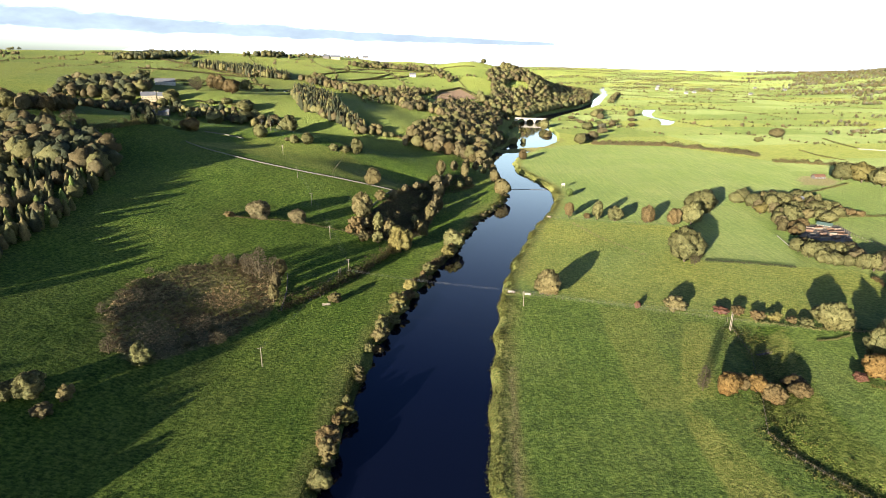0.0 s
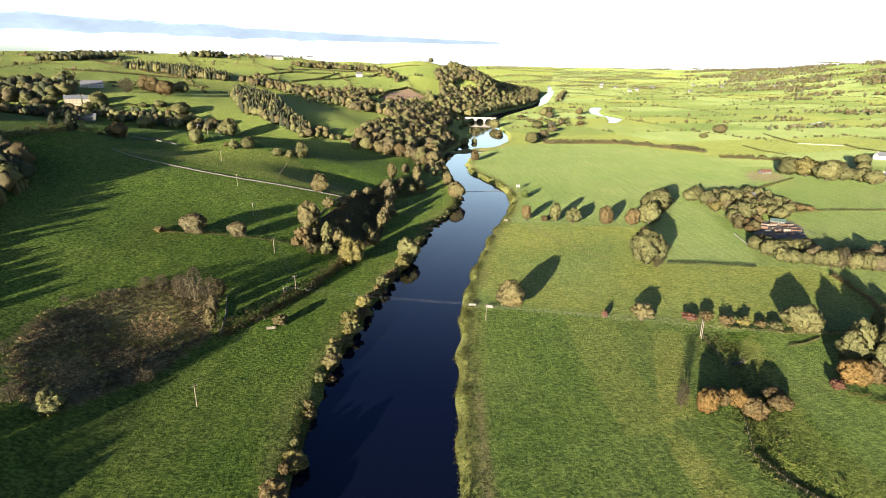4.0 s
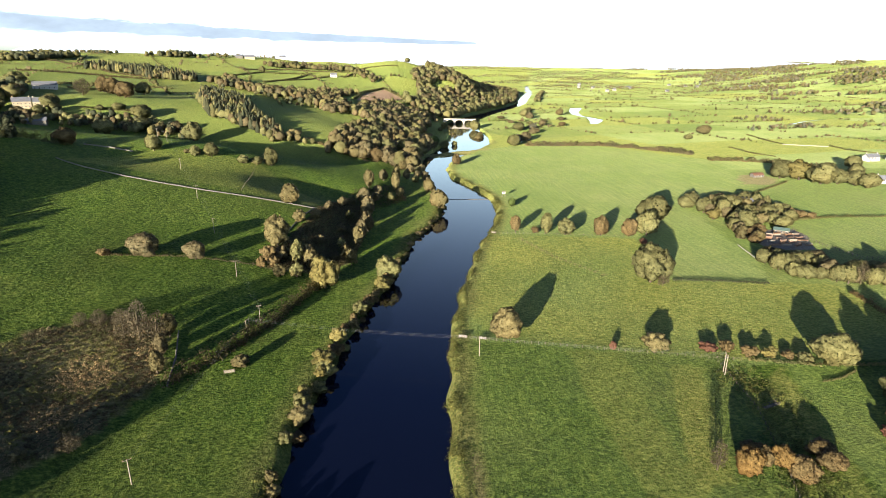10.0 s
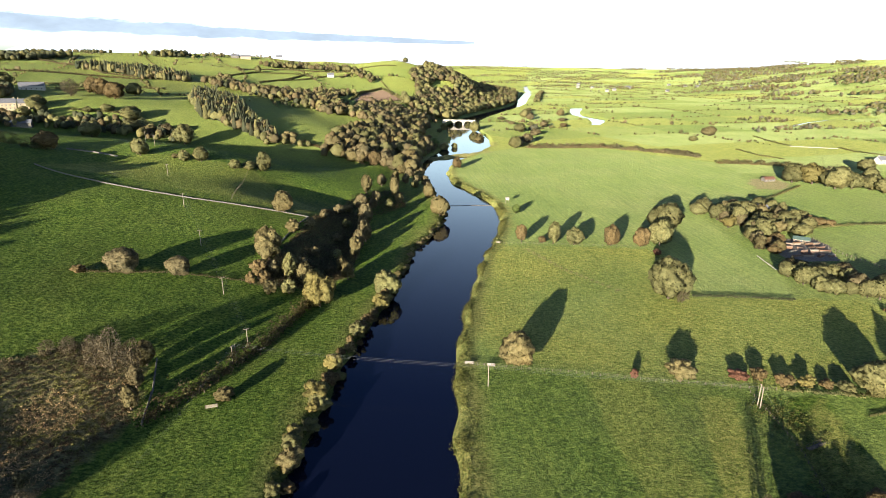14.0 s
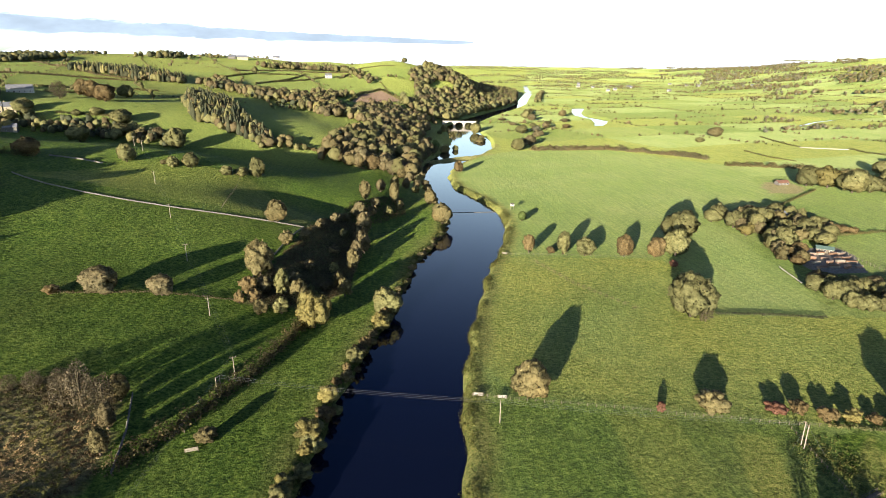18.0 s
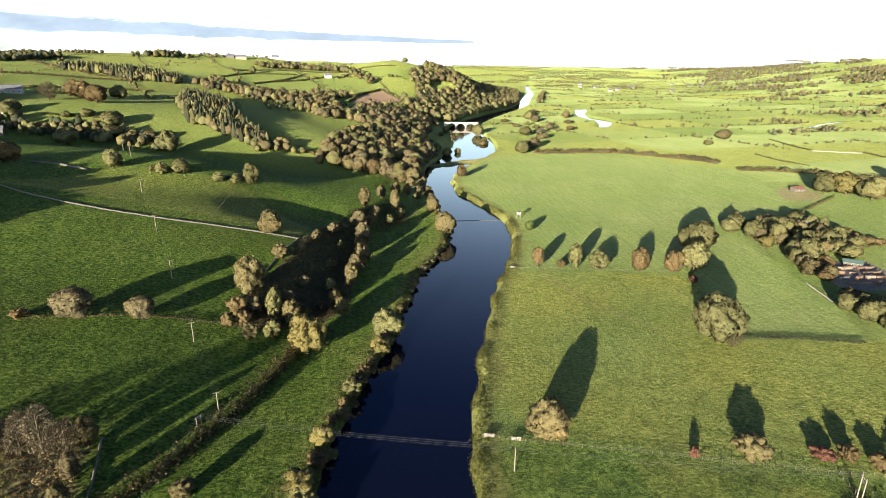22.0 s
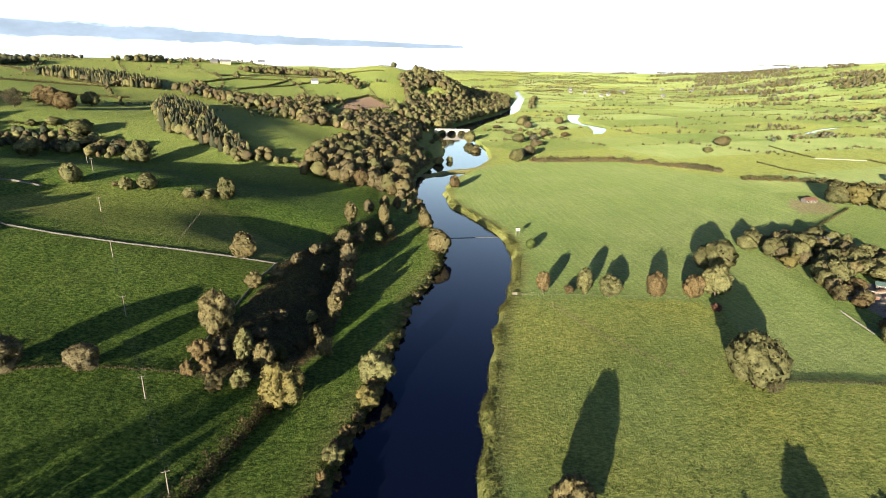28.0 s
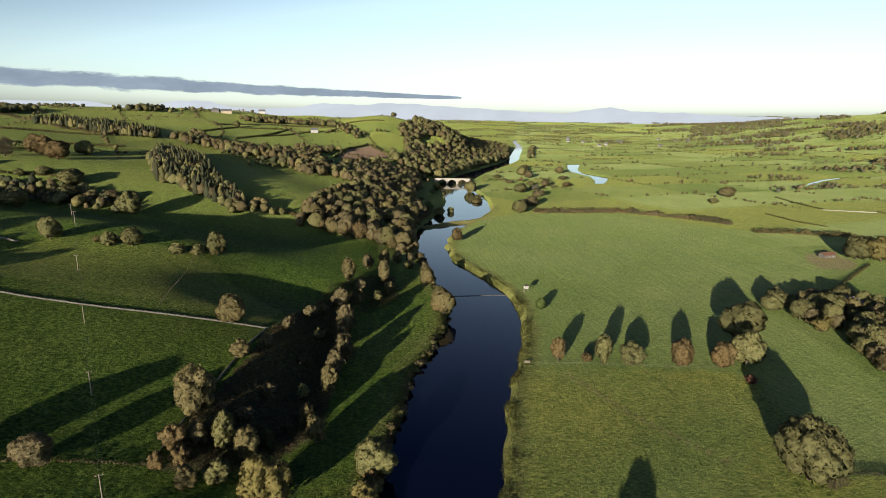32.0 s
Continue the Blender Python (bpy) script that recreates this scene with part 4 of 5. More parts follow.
RIVER_TREES = (
    (-35, 332, 17.7, 16.4, "broad yellow"), (-3, 347, 14.5, 13.1, "broad olive"), (-6, 332, 8.9, 8.9, "bush yellow"), (36, 496, 16.1, 14.1, "broad tan"),
    (32, 555, 13, 11.4, "broad tan"), (-28, 377, 10.3, 5.9, "tall tan"), (71, 690, 12.8, 10.5, "broad rust"), (-16, 673, 17, 16, "broad rust"),
    (-6, 674, 16, 14.6, "broad brown"), (3, 665, 15.5, 14, "broad brown"), (12, 658, 14, 12.5, "broad tan"), (18, 644, 10.5, 9, "broad brown"), (-27, 700, 17, 17, "broad olive"), (72, 848, 12, 13, "broad olive"), (63, 889, 9, 13, "bush green"), (80, 1010, 8, 11, "bush olive"), (58, 930, 6, 9, "bush brown"),
    (88, 866, 9, 12, "bush olive"), (62, 868, 8.5, 13, "bush green"), (90, 1046, 13, 15, "bush olive"), (-30, 690, 15, 15, "broad brown"), (24, 618, 9, 9, "bush brown"), (14, 612, 11, 8, "tall brown"),
    (22, 596, 8, 9, "bush olive"), (4, 598, 13, 9, "tall tan"), (-8, 580, 12, 9, "tall brown"), (-40, 690, 14, 15, "broad tan"),
)
plant(RIVER_TREES, "near the river bank", "riverside trees")
FIELD_TREES = (
    (-120, 331, 12.2, 15.3, "broad brown"), (-98, 336, 9.9, 10.9, "broad brown"), (-136, 326, 4.3, 7.6, "bush rust"), (-240, 508, 13.3, 17.2, "broad rust"), (-301, 440, 12, 12, "broad bare"), (-295, 408, 14, 11, "broad yellow"), (-254, 470, 15, 16, "broad pine"), (-265, 466, 12, 8, "tall pine"), (-281, 424, 7, 9, "bush brown"),
    (-278, 742, 15, 20, "broad olive"), (-180, 514, 13.2, 12.2, "broad olive"), (-206, 686, 21, 22, "broad olive"), (-288, 674, 17, 21, "broad olive"),
    (-266, 712, 14, 18, "broad olive"), (-247, 711, 12, 18, "bush tan"), (-232, 714, 12.5, 16, "broad brown"), (-150, 514, 9.4, 10.5, "bush olive"), (-139, 518, 11.5, 11.5, "broad olive"), (-157, 517, 3.8, 7, "bush tan"),
    (-116, 520, 7.9, 12.5, "bush olive"), (-107, 527, 7.6, 12.7, "bush olive"), (-98, 534, 15.7, 11.1, "broad olive"), 
)
plant(FIELD_TREES, "in the sloping pasture", "pasture trees")
COPSE = (
    (-97, 263, 17.5, 8.5, "tall bare"), (-90, 262, 15, 7, "tall bare"), (-88, 268, 10.7, 7, "tall tan"), (-113, 268, 7, 6.5, "broad bare"),
    (-106, 270, 7.5, 7, "broad bare"), (-119, 266, 6, 6, "broad bare"), (-142, 245, 3.5, 6, "bush bare"), (-140, 204, 5, 5, "tall bare"), (-124, 181, 7, 6, "tall bare"),
    (-111, 179, 9.6, 7.9, "broad olive"), (-142, 221, 3.5, 6, "bush bare"), (-94, 203, 6.7, 7, "broad bare"), (-85, 246, 10, 6, "tall tan"),
    (-131, 151, 8.5, 11, "broad olive"), (-136, 147, 6.0, 7.4, "broad olive"), (-121, 153, 6.5, 6.3, "bush tan"), (-122, 144, 5.6, 7.2, "bush brown"),
    (-58, 253, 6.0, 7.6, "bush tan"), (-102, 262, 11, 7, "tall bare"), (-87, 256, 10, 6, "tall brown"), (-99, 212, 4, 5, "bush tan"), (-104, 198, 4.5, 5, "bush brown"),
)
plant(COPSE, "round the bramble hollow", "copse trees")
HILL_TREES = (
    (-372, 716, 13, 15, "broad olive"), (-386, 706, 12, 14, "broad brown"), (-362, 730, 12, 14, "broad olive"), (-415, 722, 15, 16, "broad olive"), (-375, 752, 13, 16, "broad olive"), (-420, 705, 14, 15, "broad brown"),
    (-440, 720, 15, 16, "broad olive"), (-404, 698, 11, 13, "bush olive"),
    (-368, 808, 21, 20, "broad bare"), (-364, 854, 21, 21.3, "broad rust"), (-348, 842, 21.5, 23.8, "broad rust"), (-323, 816, 20.8, 23.8, "broad rust"),
    (-326, 881, 17.1, 21.7, "broad olive"), (-375, 744, 13, 18.3, "broad olive"), (-478, 870, 17.7, 28.8, "broad olive"), (-280, 750, 13.4, 22.1, "broad olive"),
    (-293, 1483, 14.8, 15.5, "broad olive"), (-325, 751, 7.8, 12.4, "bush olive"), (-308, 759, 9.2, 15.2, "broad olive"),
    (50, 1790, 15, 16, "broad olive"), (95, 1790, 8, 10, "bush olive"), (112, 1785, 7, 12, "bush olive"),
)
plant(HILL_TREES, "on the far hill pasture", "hill trees")
VALLEY_TREES = (
    (142, 1048, 20, 19, "broad olive"), (133, 940, 8, 17, "bush tan"), (140, 975, 9, 14, "bush tan"), (138, 956, 7, 14, "bush olive"), (274, 1258, 17, 20, "broad olive"), (276, 1216, 14, 17, "broad brown"),
    (218, 1218, 7, 19, "bush brown"), (222, 1134, 7, 18, "bush brown"), (211, 1014, 15, 20, "broad olive"), (226, 972, 12, 19, "bush brown"), (166, 840, 16, 19, "broad olive"), (176, 862, 13, 15, "broad grey"),
    (192, 883, 14, 17, "broad brown"), (357, 1287, 15, 18, "broad tan"), (269, 1085, 13, 18, "bush brown"), (296, 1340, 12, 20, "broad olive"), (316, 1400, 10, 20, "bush brown"), (494, 945, 16, 22, "broad tan"),
    (440, 890, 9, 16, "bush olive"), (250, 1100, 9, 15, "bush olive"), (303, 1080, 9, 17, "bush rust"), (240, 1040, 10, 15, "broad grey"), (330, 1180, 9, 18, "bush brown"), (290, 1150, 7, 14, "bush olive"),
)
plant(VALLEY_TREES, "on the flat valley floor", "valley trees")

# the grounds of the house and the yard's screen are filled with close-grown trees
YARD_FILL = ((228, 482), (240, 496), (292, 500), (302, 470), (294, 445), (278, 420), (268, 428), (247, 402), (228, 386), (222, 400), (235, 440))
SCREEN_FILL = ((207, 345), (214, 328), (240, 317), (262, 311), (330, 312), (330, 326), (255, 336), (240, 354), (224, 372))
rng = np.random.default_rng(21)
for poly, gap, low, high, where, group in ((YARD_FILL, 10.5, 8, 13, "in house grounds", "house-ground trees"), (SCREEN_FILL, 9.0, 7, 11, "by the timber yard", "yard-screen trees")):
    fx, fy = scatter(rng, poly, gap)
    keep = (np.hypot(fx - 280, fy - 482) > 8) & (np.hypot(fx - 254, fy - 396) > 17)
    plant([(float(a), float(b), float(rng.uniform(low, high)), float(rng.uniform(9, 13)), ("broad olive", "broad olive", "bush olive", "broad brown", "bush tan")[int(rng.integers(0, 5))]) for a, b in zip(fx[keep], fy[keep])], where, group)

# bushes along the near left bank
rng = np.random.default_rng(5)
row = []
y = 126.0
while y < 345:
    y += rng.choice((3.2, 4.0, 5.0, 8.5))
    if 173 < y < 185 or 197 < y < 206:
        continue
    h = rng.uniform(3.2, 7.6)
    x = float(np.interp(y, RIV_Y, RIV_L)) - rng.uniform(0.0, 3.2)
    row.append((x - 0.8, float(y), h, h * rng.uniform(0.95, 1.45), ("bush tan", "bush olive", "bush rust", "bush yellow", "broad olive")[int(rng.integers(0, 5))]))
for y in np.arange(350, 480, 4.0):
    x = float(np.interp(y, RIV_Y, RIV_L)) - rng.uniform(1, 3)
    h = rng.uniform(1.6, 3.6)
    row.append((x, y, h, h * 1.6, ("bush olive", "bush brown", "bush tan")[int(rng.integers(0, 3))]))
for y in np.arange(500, 640, 7.0):
    x = float(np.interp(y, RIV_Y, RIV_L)) - rng.uniform(2, 6)
    h = rng.uniform(3, 7)
    row.append((x, y, h, h * 1.4, ("bush olive", "bush brown", "bush tan")[int(rng.integers(0, 3))]))
plant(row, "on the river bank", "river-bank bushes")

# ---- hedges ----
hedge(((-136, 326), (-112, 334), (-100, 338), (-84, 340), (-70, 342)), 0.9, 0.6, "brown", "low thorn hedge under the pasture trees", 12, 0.5)
hedge(((-80, 240), (-68, 259), (-59, 278), (-51, 294), (-42, 323), (-33, 349)), 4.8, 2.4, "tan", "overgrown brown hedge beside the lower pasture", 52, 0.6, 0.45)
# its dark tint stands in for the shadow strip behind the hedge
hedge(((147, 329), (172, 325), (194, 320)), 1.4, 0.6, "pine", "clipped dark hedge between two fields", 26, 0.45, 0.08)
hedge(((228, 305), (226, 288), (222, 268), (214, 252)), 2.2, 1.2, "rust", "rusty hedge along the lane", 24)
hedge(((137, 244), (160, 238), (185, 236), (230, 240)), 1.3, 0.8, "olive", "low hedge at the edge of the lawn", 20)
hedge(((153.5, 190.5), (157, 188.5), (160.5, 189.5)), 1.1, 1.0, "straw", "clipped yellow-green border hedge by the lawn shrubs", 26, 0.35, 0.08)
hedge(((158, 185.5), (161.5, 184), (165, 185.5)), 1.1, 1.0, "straw", "second clipped border hedge by the lawn shrubs", 26, 0.35, 0.08)
hedge(((155, 227), (163, 228.5), (172, 233)), 0.7, 0.6, "olive", "short clipped hedge on the mown lawn", 22, 0.4, 0.1)
hedge(((183, 835), (210, 832), (284, 830), (330, 793), (371, 744)), 4.5, 4, "brown", "tall ragged hedge across the valley floor", 30, 1.3, 0.4)
hedge(((371, 704), (400, 697), (440, 680), (480, 640)), 3.6, 3, "tan", "ragged hedge of tan thorn bushes", 26, 1.2, 0.5)
hedge(((564, 942), (551, 866), (549, 830)), 1.5, 1.2, "olive", "low field hedge on the valley floor", 12, 0.9)
hedge(((605, 811), (599, 774), (640, 700)), 1.6, 1.2, "olive", "low field hedge beyond the farm", 12, 0.9)
hedge(((456, 807), (454, 750), (467, 724)), 1.4, 1.2, "olive", "broken hedge between wet pastures", 10, 0.9)
hedge(((290, 440), (330, 446), (420, 440)), 1.6, 1.0, "olive", "dark field hedge beside the yard", 16, 0.7)
hedge(((255, 505), (300, 515), (380, 575)), 1.6, 1.0, "olive", "field hedge behind the house", 14, 0.7)
hedge(((-300, 392), (-267, 422), (-260, 436), (-257, 459), (-252, 484), (-245, 499), (-235, 507)), 5.5, 2.2, "olive", "tall dark hedge along the crest of the pasture", 34, 0.8)
hedge(((-136, 1489), (-180, 1400), (-230, 1330)), 2.2, 2, "olive", "dark hedge between hill fields", 14, 1.6)
hedge(((-70, 1560), (-140, 1590), (-260, 1560), (-340, 1500)), 2.2, 2, "brown", "hedge along a hill field", 12, 1.6)
hedge(((-420, 1150), (-520, 1110), (-600, 1090)), 2.2, 2, "brown", "hedge over the open hillside", 12, 1.6)
hedge(((-851, 1432), (-790, 1500), (-709, 1430), (-502, 1204), (-440, 1180)), 2.6, 2.2, "brown", "long thorn hedge below the hilltop wood", 12, 1.6)
hedge(((-335, 1348), (-290, 1470), (-202, 1497)), 2.4, 2, "olive", "dark hedge round a hill field", 12, 1.6)
hedge(((-250, 1273), (-219, 1357), (-186, 1520)), 2.4, 2, "olive", "straight hedge between hill fields", 12, 1.6)
hedge(((-107, 1472), (-85, 1545)), 2.4, 2, "olive", "short hedge above the ploughed field", 12, 1.6)
hedge(((-69, 1200), (-52, 1300), (-14, 1376), (30, 1290)), 3.2, 2.5, "olive", "thick hedge round the ploughed field", 16, 1.6)
hedge(((-97, 754), (-55, 734), (-26, 673)), 2.0, 2, "tan", "thin hedge above the river wood", 14, 1.2)
hedge(((-420, 880), (-395, 870), (-370, 905)), 2.2, 2, "olive", "hedge beside the long barn", 14, 1.2)
hedge(((-520, 900), (-470, 935), (-400, 960), (-330, 1000)), 2.2, 2, "olive", "hedge across the open hill", 12, 1.4)
hedge(((-345, 752), (-320, 756), (-290, 760), (-262, 735)), 1.8, 1.5, "olive", "hedge along the valley lane", 14, 1.1)
hedge(((20, 1640), (-60, 1640), (-90, 1600)), 2.2, 2, "olive", "hedge on the hilltop pasture", 12, 1.6)


# ---- scrub and bank growth ----
def ground_stuff(name, x, y, tint, label, per, high, spread, size, seed, category):
    rng = np.random.default_rng(seed)
    n = len(x)
    c = np.repeat(np.stack((x, y, land(x, y)), 1), per, 0)
    hh = np.repeat(high * rng.uniform(0.4, 1.25, n) * (0.75 + 0.7 * np.clip(waves(x, y, 6, 4), -0.6, 1)), per)
    o = rng.normal(0, 1, (n * per, 3)) * spread
    o[:, 2] = rng.uniform(0.05, 1, n * per) * hh
    d = o / (np.linalg.norm(o, axis=1)[:, None] + 1e-6)
    v, f = cards(rng, c + o, d + (0, 0, 0.2), size * np.ones(n * per))
    return tagged(new(name, arrays_mesh(name, v, f, LEAF[tint], normals=soft_normals(rng, d + (0, 0, 0.5), 0.3))), label, category, kind="stuff")


UPPER_SCRUB = ((-24, 486), (-42, 478), (-30, 530), (-10, 560), (10, 575), (12, 520), (-5, 500))
rng = np.random.default_rng(8)
for poly, gap, tints, high in ((HOLLOW, 1.7, ("bracken", "bramble", "straw", "bracken"), 1.0), (SCRUB, 1.5, ("bramble", "bramble", "brown"), 2.6), (UPPER_SCRUB, 2.0, ("bramble", "brown"), 2.4)):
    x, y = scatter(rng, poly, gap)
    k = rng.integers(0, len(tints), len(x))
    if poly is HOLLOW:
        k = (np.floor((waves(x, y, 7, 3) + 1) * 2 + rng.uniform(-0.6, 0.6, len(x)))).astype(int) % 4
    for i, tint in enumerate(tints):
        s = k == i
        ground_stuff("bramble_scrub", x[s], y[s], tint, f"tangled {('dry', 'brown', 'dark', 'yellowed')[i]} bramble and bracken scrub", *((20, high, 0.5, 0.44) if poly is HOLLOW else (16, high, 0.75, 0.46)), 20 + i, "scrub")

for side, knots, tint, seed in ((1, RIV_R, "reed", 31), (-1, RIV_L, "reed", 32)):
    yy = np.sort(rng.uniform(110, 640, 5200))
    off = np.abs(rng.normal(0, 3.0 if side > 0 else 2.6, len(yy))) + 0.4
    xx = np.interp(yy, RIV_Y, knots) + side * off
    s = (shore(xx, yy) > 0.2) & (waves(xx, yy, 6, 9) > -0.55)
    ground_stuff("bank_weeds", xx[s], yy[s], tint, "rank yellow-green weeds and grass along the bank", 5, 0.9, 0.45, 0.4, seed, "weeds")
yy = rng.uniform(112, 240, 900)
base = np.array([(116, 112), (106, 148), (102, 159), (111, 182), (123, 208)], float)
xx = np.interp(yy, base[:, 1], base[:, 0]) + rng.normal(3, 4.5, len(yy))
ground_stuff("bank_weeds", xx, yy, "reed", "rough tan grass and rushes along the ditch", 6, 0.9, 0.6, 0.45, 33, "weeds")

# ---- grass tufts in the near pastures ----
def tufts(x, y, tint, label, seed, high=0.13, wide=0.42):
    rng = np.random.default_rng(seed)
    n = len(x)
    z = land(x, y)
    a = rng.uniform(-1.3, 1.3, n)
    hh, ww = high * rng.uniform(0.5, 1.5, n), wide * rng.uniform(0.5, 1.4, n)
    dx, dy = np.cos(a) * ww / 2, np.sin(a) * ww / 2
    lx, ly = rng.normal(0, 0.16, n), rng.normal(0, 0.16, n)
    k = rng.uniform(0.35, 0.8, n)
    v = np.stack((np.stack((x - dx, y - dy, z - 0.03), 1), np.stack((x + dx, y + dy, z - 0.03), 1),
                  np.stack((x + dx * k + lx, y + dy * k + ly, z + hh), 1), np.stack((x - dx * k + lx, y - dy * k + ly, z + hh * rng.uniform(0.6, 1, n)), 1)), 1)
    tagged(new("grass_tufts", arrays_mesh("grass_tufts", v.reshape(-1, 3), np.arange(4 * n).reshape(-1, 4), LEAF[tint], normals=soft_normals(rng, np.tile((0.0, -0.35, 1.0), (n, 1)), 0.3))), label, "grass", kind="stuff")


rng = np.random.default_rng(41)
x, y = rng.uniform(-150, 235, 270000), 30 + 410 * rng.uniform(0, 1, 270000)
left, right = x < np.interp(y, RIV_Y, RIV_L), x > np.interp(y, RIV_Y, RIV_R)
bare = inside(x, y, LAWN) | inside(x, y, PADDOCK) | inside(x, y, MEADOW) | inside(x, y, HOLLOW) | inside(x, y, SCRUB) | (np.hypot(x - 254, y - 396) < 30)
thick = 0.55 + 0.35 * waves(x * 1.2 + 0.5 * y, y * 0.8 - 0.4 * x, 2.1, 3) + 0.25 * waves(x, y, 11, 6)
ok = (left | right) & ~bare & (shore(x, y) > 1.5) & (rng.uniform(0, 1, len(x)) < thick)
x, y = x[ok], y[ok]
tan_share = land_cover(x, y)[0] + 0.03
dry = rng.uniform(0, 1, len(x)) < tan_share * 0.8
tufts(x[~dry], y[~dry], "grass", "short tufted green grass of the riverside pastures", 42)
tufts(x[dry], y[dry], "straw", "dry straw-coloured grass tufts in the rough pastures", 43)

# scattered thorn bushes and small woods far off, thicker on the valley's side
rng = np.random.default_rng(12)
x, y = rng.uniform(-300, 3300, 36000), rng.uniform(700, 4800, 36000)
dense = waves(x, y, 60, 2) + 0.8 * waves(x, y, 170, 5) + 0.5 * waves(x * 0.35, y, 22, 8)
hill = smooth(0, 1, (x - 850 - 0.25 * (y - 1500)) / 450)
far = smooth(2100, 3300, y)
s = (dense + 1.05 * hill + 1.0 * far * (1 - hill) > 1.12) & (shore(x, y) > 12) & ((x > np.interp(y, RIV_Y, RIV_R) + 25) | (y > 2300)) & (x < 0.85 * y + 150)
s &= (y > 1150) | ((x > 600) & (y > 900))
x, y, hill = x[s], y[s], hill[s]
wood_mesh("thorn_bushes", x, y, rng.uniform(6, 11, len(x)) * (0.8 + 0.65 * hill), rng, ("grey", "olive", "brown"), "scattered hedgerow trees and small woods over the far valley", small=True)
# hedgerows between the far fields
x, y = rng.uniform(130, 2300, 250000), rng.uniform(840, 3500, 250000)
u, v = field_cell(x, y)
side_u, side_v = np.abs(u - np.round(u)) * 165 < 1.7, np.abs(v - np.round(v)) * 125 < 1.7
keep_u = np.modf(np.abs(np.sin(np.round(u) * 7.13 + np.floor(v) * 3.71) * 917.3))[0] < 0.65
keep_v = np.modf(np.abs(np.sin(np.floor(u) * 5.31 + np.round(v) * 9.17) * 613.9))[0] < 0.75
s = ((side_u & keep_u) | (side_v & keep_v)) & (shore(x, y) > 10) & (x > np.interp(y, RIV_Y, RIV_R) + 20) & ~((y < 960) & (x < 420))
x, y = x[s], y[s]
wood_mesh("hedgerow", x, y, rng.uniform(2.2, 5.0, len(x)) * (1 + 0.8 * (rng.uniform(0, 1, len(x)) > 0.93)), rng, ("olive", "brown"), "field hedgerows of the far valley floor", small=True)
# hedges and walls between the hill fields on the other side
x, y = rng.uniform(-1100, 60, 110000), rng.uniform(900, 2300, 110000)
u, v = field_cell(x, y)
side_u, side_v = np.abs(u - np.round(u)) * 165 < 1.4, np.abs(v - np.round(v)) * 125 < 1.4
keep_v = np.modf(np.abs(np.sin(np.floor(u) * 5.31 + np.round(v) * 9.17) * 613.9))[0] < 0.5
s = (side_u | (side_v & keep_v)) & (x < np.interp(y, FOOT_Y, FOOT_X) - 60)
x, y = x[s], y[s]
wood_mesh("hedgerow", x, y, rng.uniform(1.8, 4.0, len(x)) * (1 + 1.4 * (rng.uniform(0, 1, len(x)) > 0.92)), rng, ("olive", "brown"), "hedges between the hill pastures", small=True)
# open hill pastures on the other side
x, y = rng.uniform(-1500, 100, 9000), rng.uniform(900, 2600, 9000)
s = (waves(x, y, 55, 3) + 0.7 * waves(x, y, 150, 1) > 1.05) & (shore(x, y) > 20)
x, y = x[s], y[s]
wood_mesh("hedgerow", x, y, rng.uniform(6, 12, len(x)), rng, ("olive", "brown", "pine"), "small woods and hedge trees over the hill farms", small=True)


# ---- stone walls ----
def stone_wall(pts, high, thick, label, seed, mat=STONE):
    rng = np.random.default_rng(seed)
    vs, fs = [], []
    row = along(pts, 1.1)
    for x, y, a in row:
        z = float(land(x, y))
        h = high * rng.uniform(0.8, 1.15)
        nx, ny = -math.sin(a) * thick / 2, math.cos(a) * thick / 2
        j = rng.uniform(-.12, .12, 4)
        vs += [(x + nx, y + ny, z - 0.3), (x + nx * 0.75 + j[0], y + ny * 0.75, z + h), (x - nx * 0.75 + j[1], y - ny * 0.75, z + h * rng.uniform(0.9, 1.05)), (x - nx, y - ny, z - 0.3)]
    for i in range(len(row) - 1):
        o = 4 * i
        fs += [(o + k, o + k + 1, o + k + 5, o + k + 4) for k in range(3)]
    fs += [(3, 2, 1, 0), tuple(4 * (len(row) - 1) + k for k in range(4))]
    ob = empty("stone_wall", label, "wall", "dry-stone walls")
    child("wall_body", arrays_mesh("wall_body", vs, fs, mat), ob)
    cap = bmesh.new()
    box(cap, 0, 0, 0, 0.75, thick * 0.9, 0.3, 0, 0.08)
    me = bpy.data.meshes.new("capstone")
    cap.to_mesh(me)
    cap.free()
    me.materials.append(mat)
    for x, y, a in along(pts, 1.6)[:140]:
        if rng.uniform() < 0.45:
            continue
        c = child("capstone", me, ob)
        c.matrix_basis = Matrix.Translation((x, y, float(land(x, y)) + high * 1.06)) @ Matrix.Rotation(a + rng.uniform(-.2, .2), 4, "Z") @ Matrix.Rotation(rng.uniform(-.15, .15), 4, "Y")


stone_wall(((-219, 454), (-196, 443), (-172, 436), (-150, 434), (-120, 435), (-86, 438), (-53, 441)), 0.62, 0.36, "pale dry-stone wall running down the sheep pasture", 1)
stone_wall(((-53, 441), (-58, 420), (-62, 398), (-67, 372), (-70, 345)), 0.6, 0.36, "tumbled dry-stone wall above the scrubby bank", 2)
stone_wall(((547, 828), (570, 817), (598, 804)), 0.9, 0.5, "far pale field wall on the valley floor", 7, PALE_STONE)
stone_wall(((-86, 272), (-82, 256), (-80, 240)), 0.8, 0.4, "short stone wall at the copse's edge", 3)
stone_wall(((217, 386), (215, 374), (213, 362)), 0.5, 0.35, "low pale wall along the paddock edge", 6, PALE_STONE)
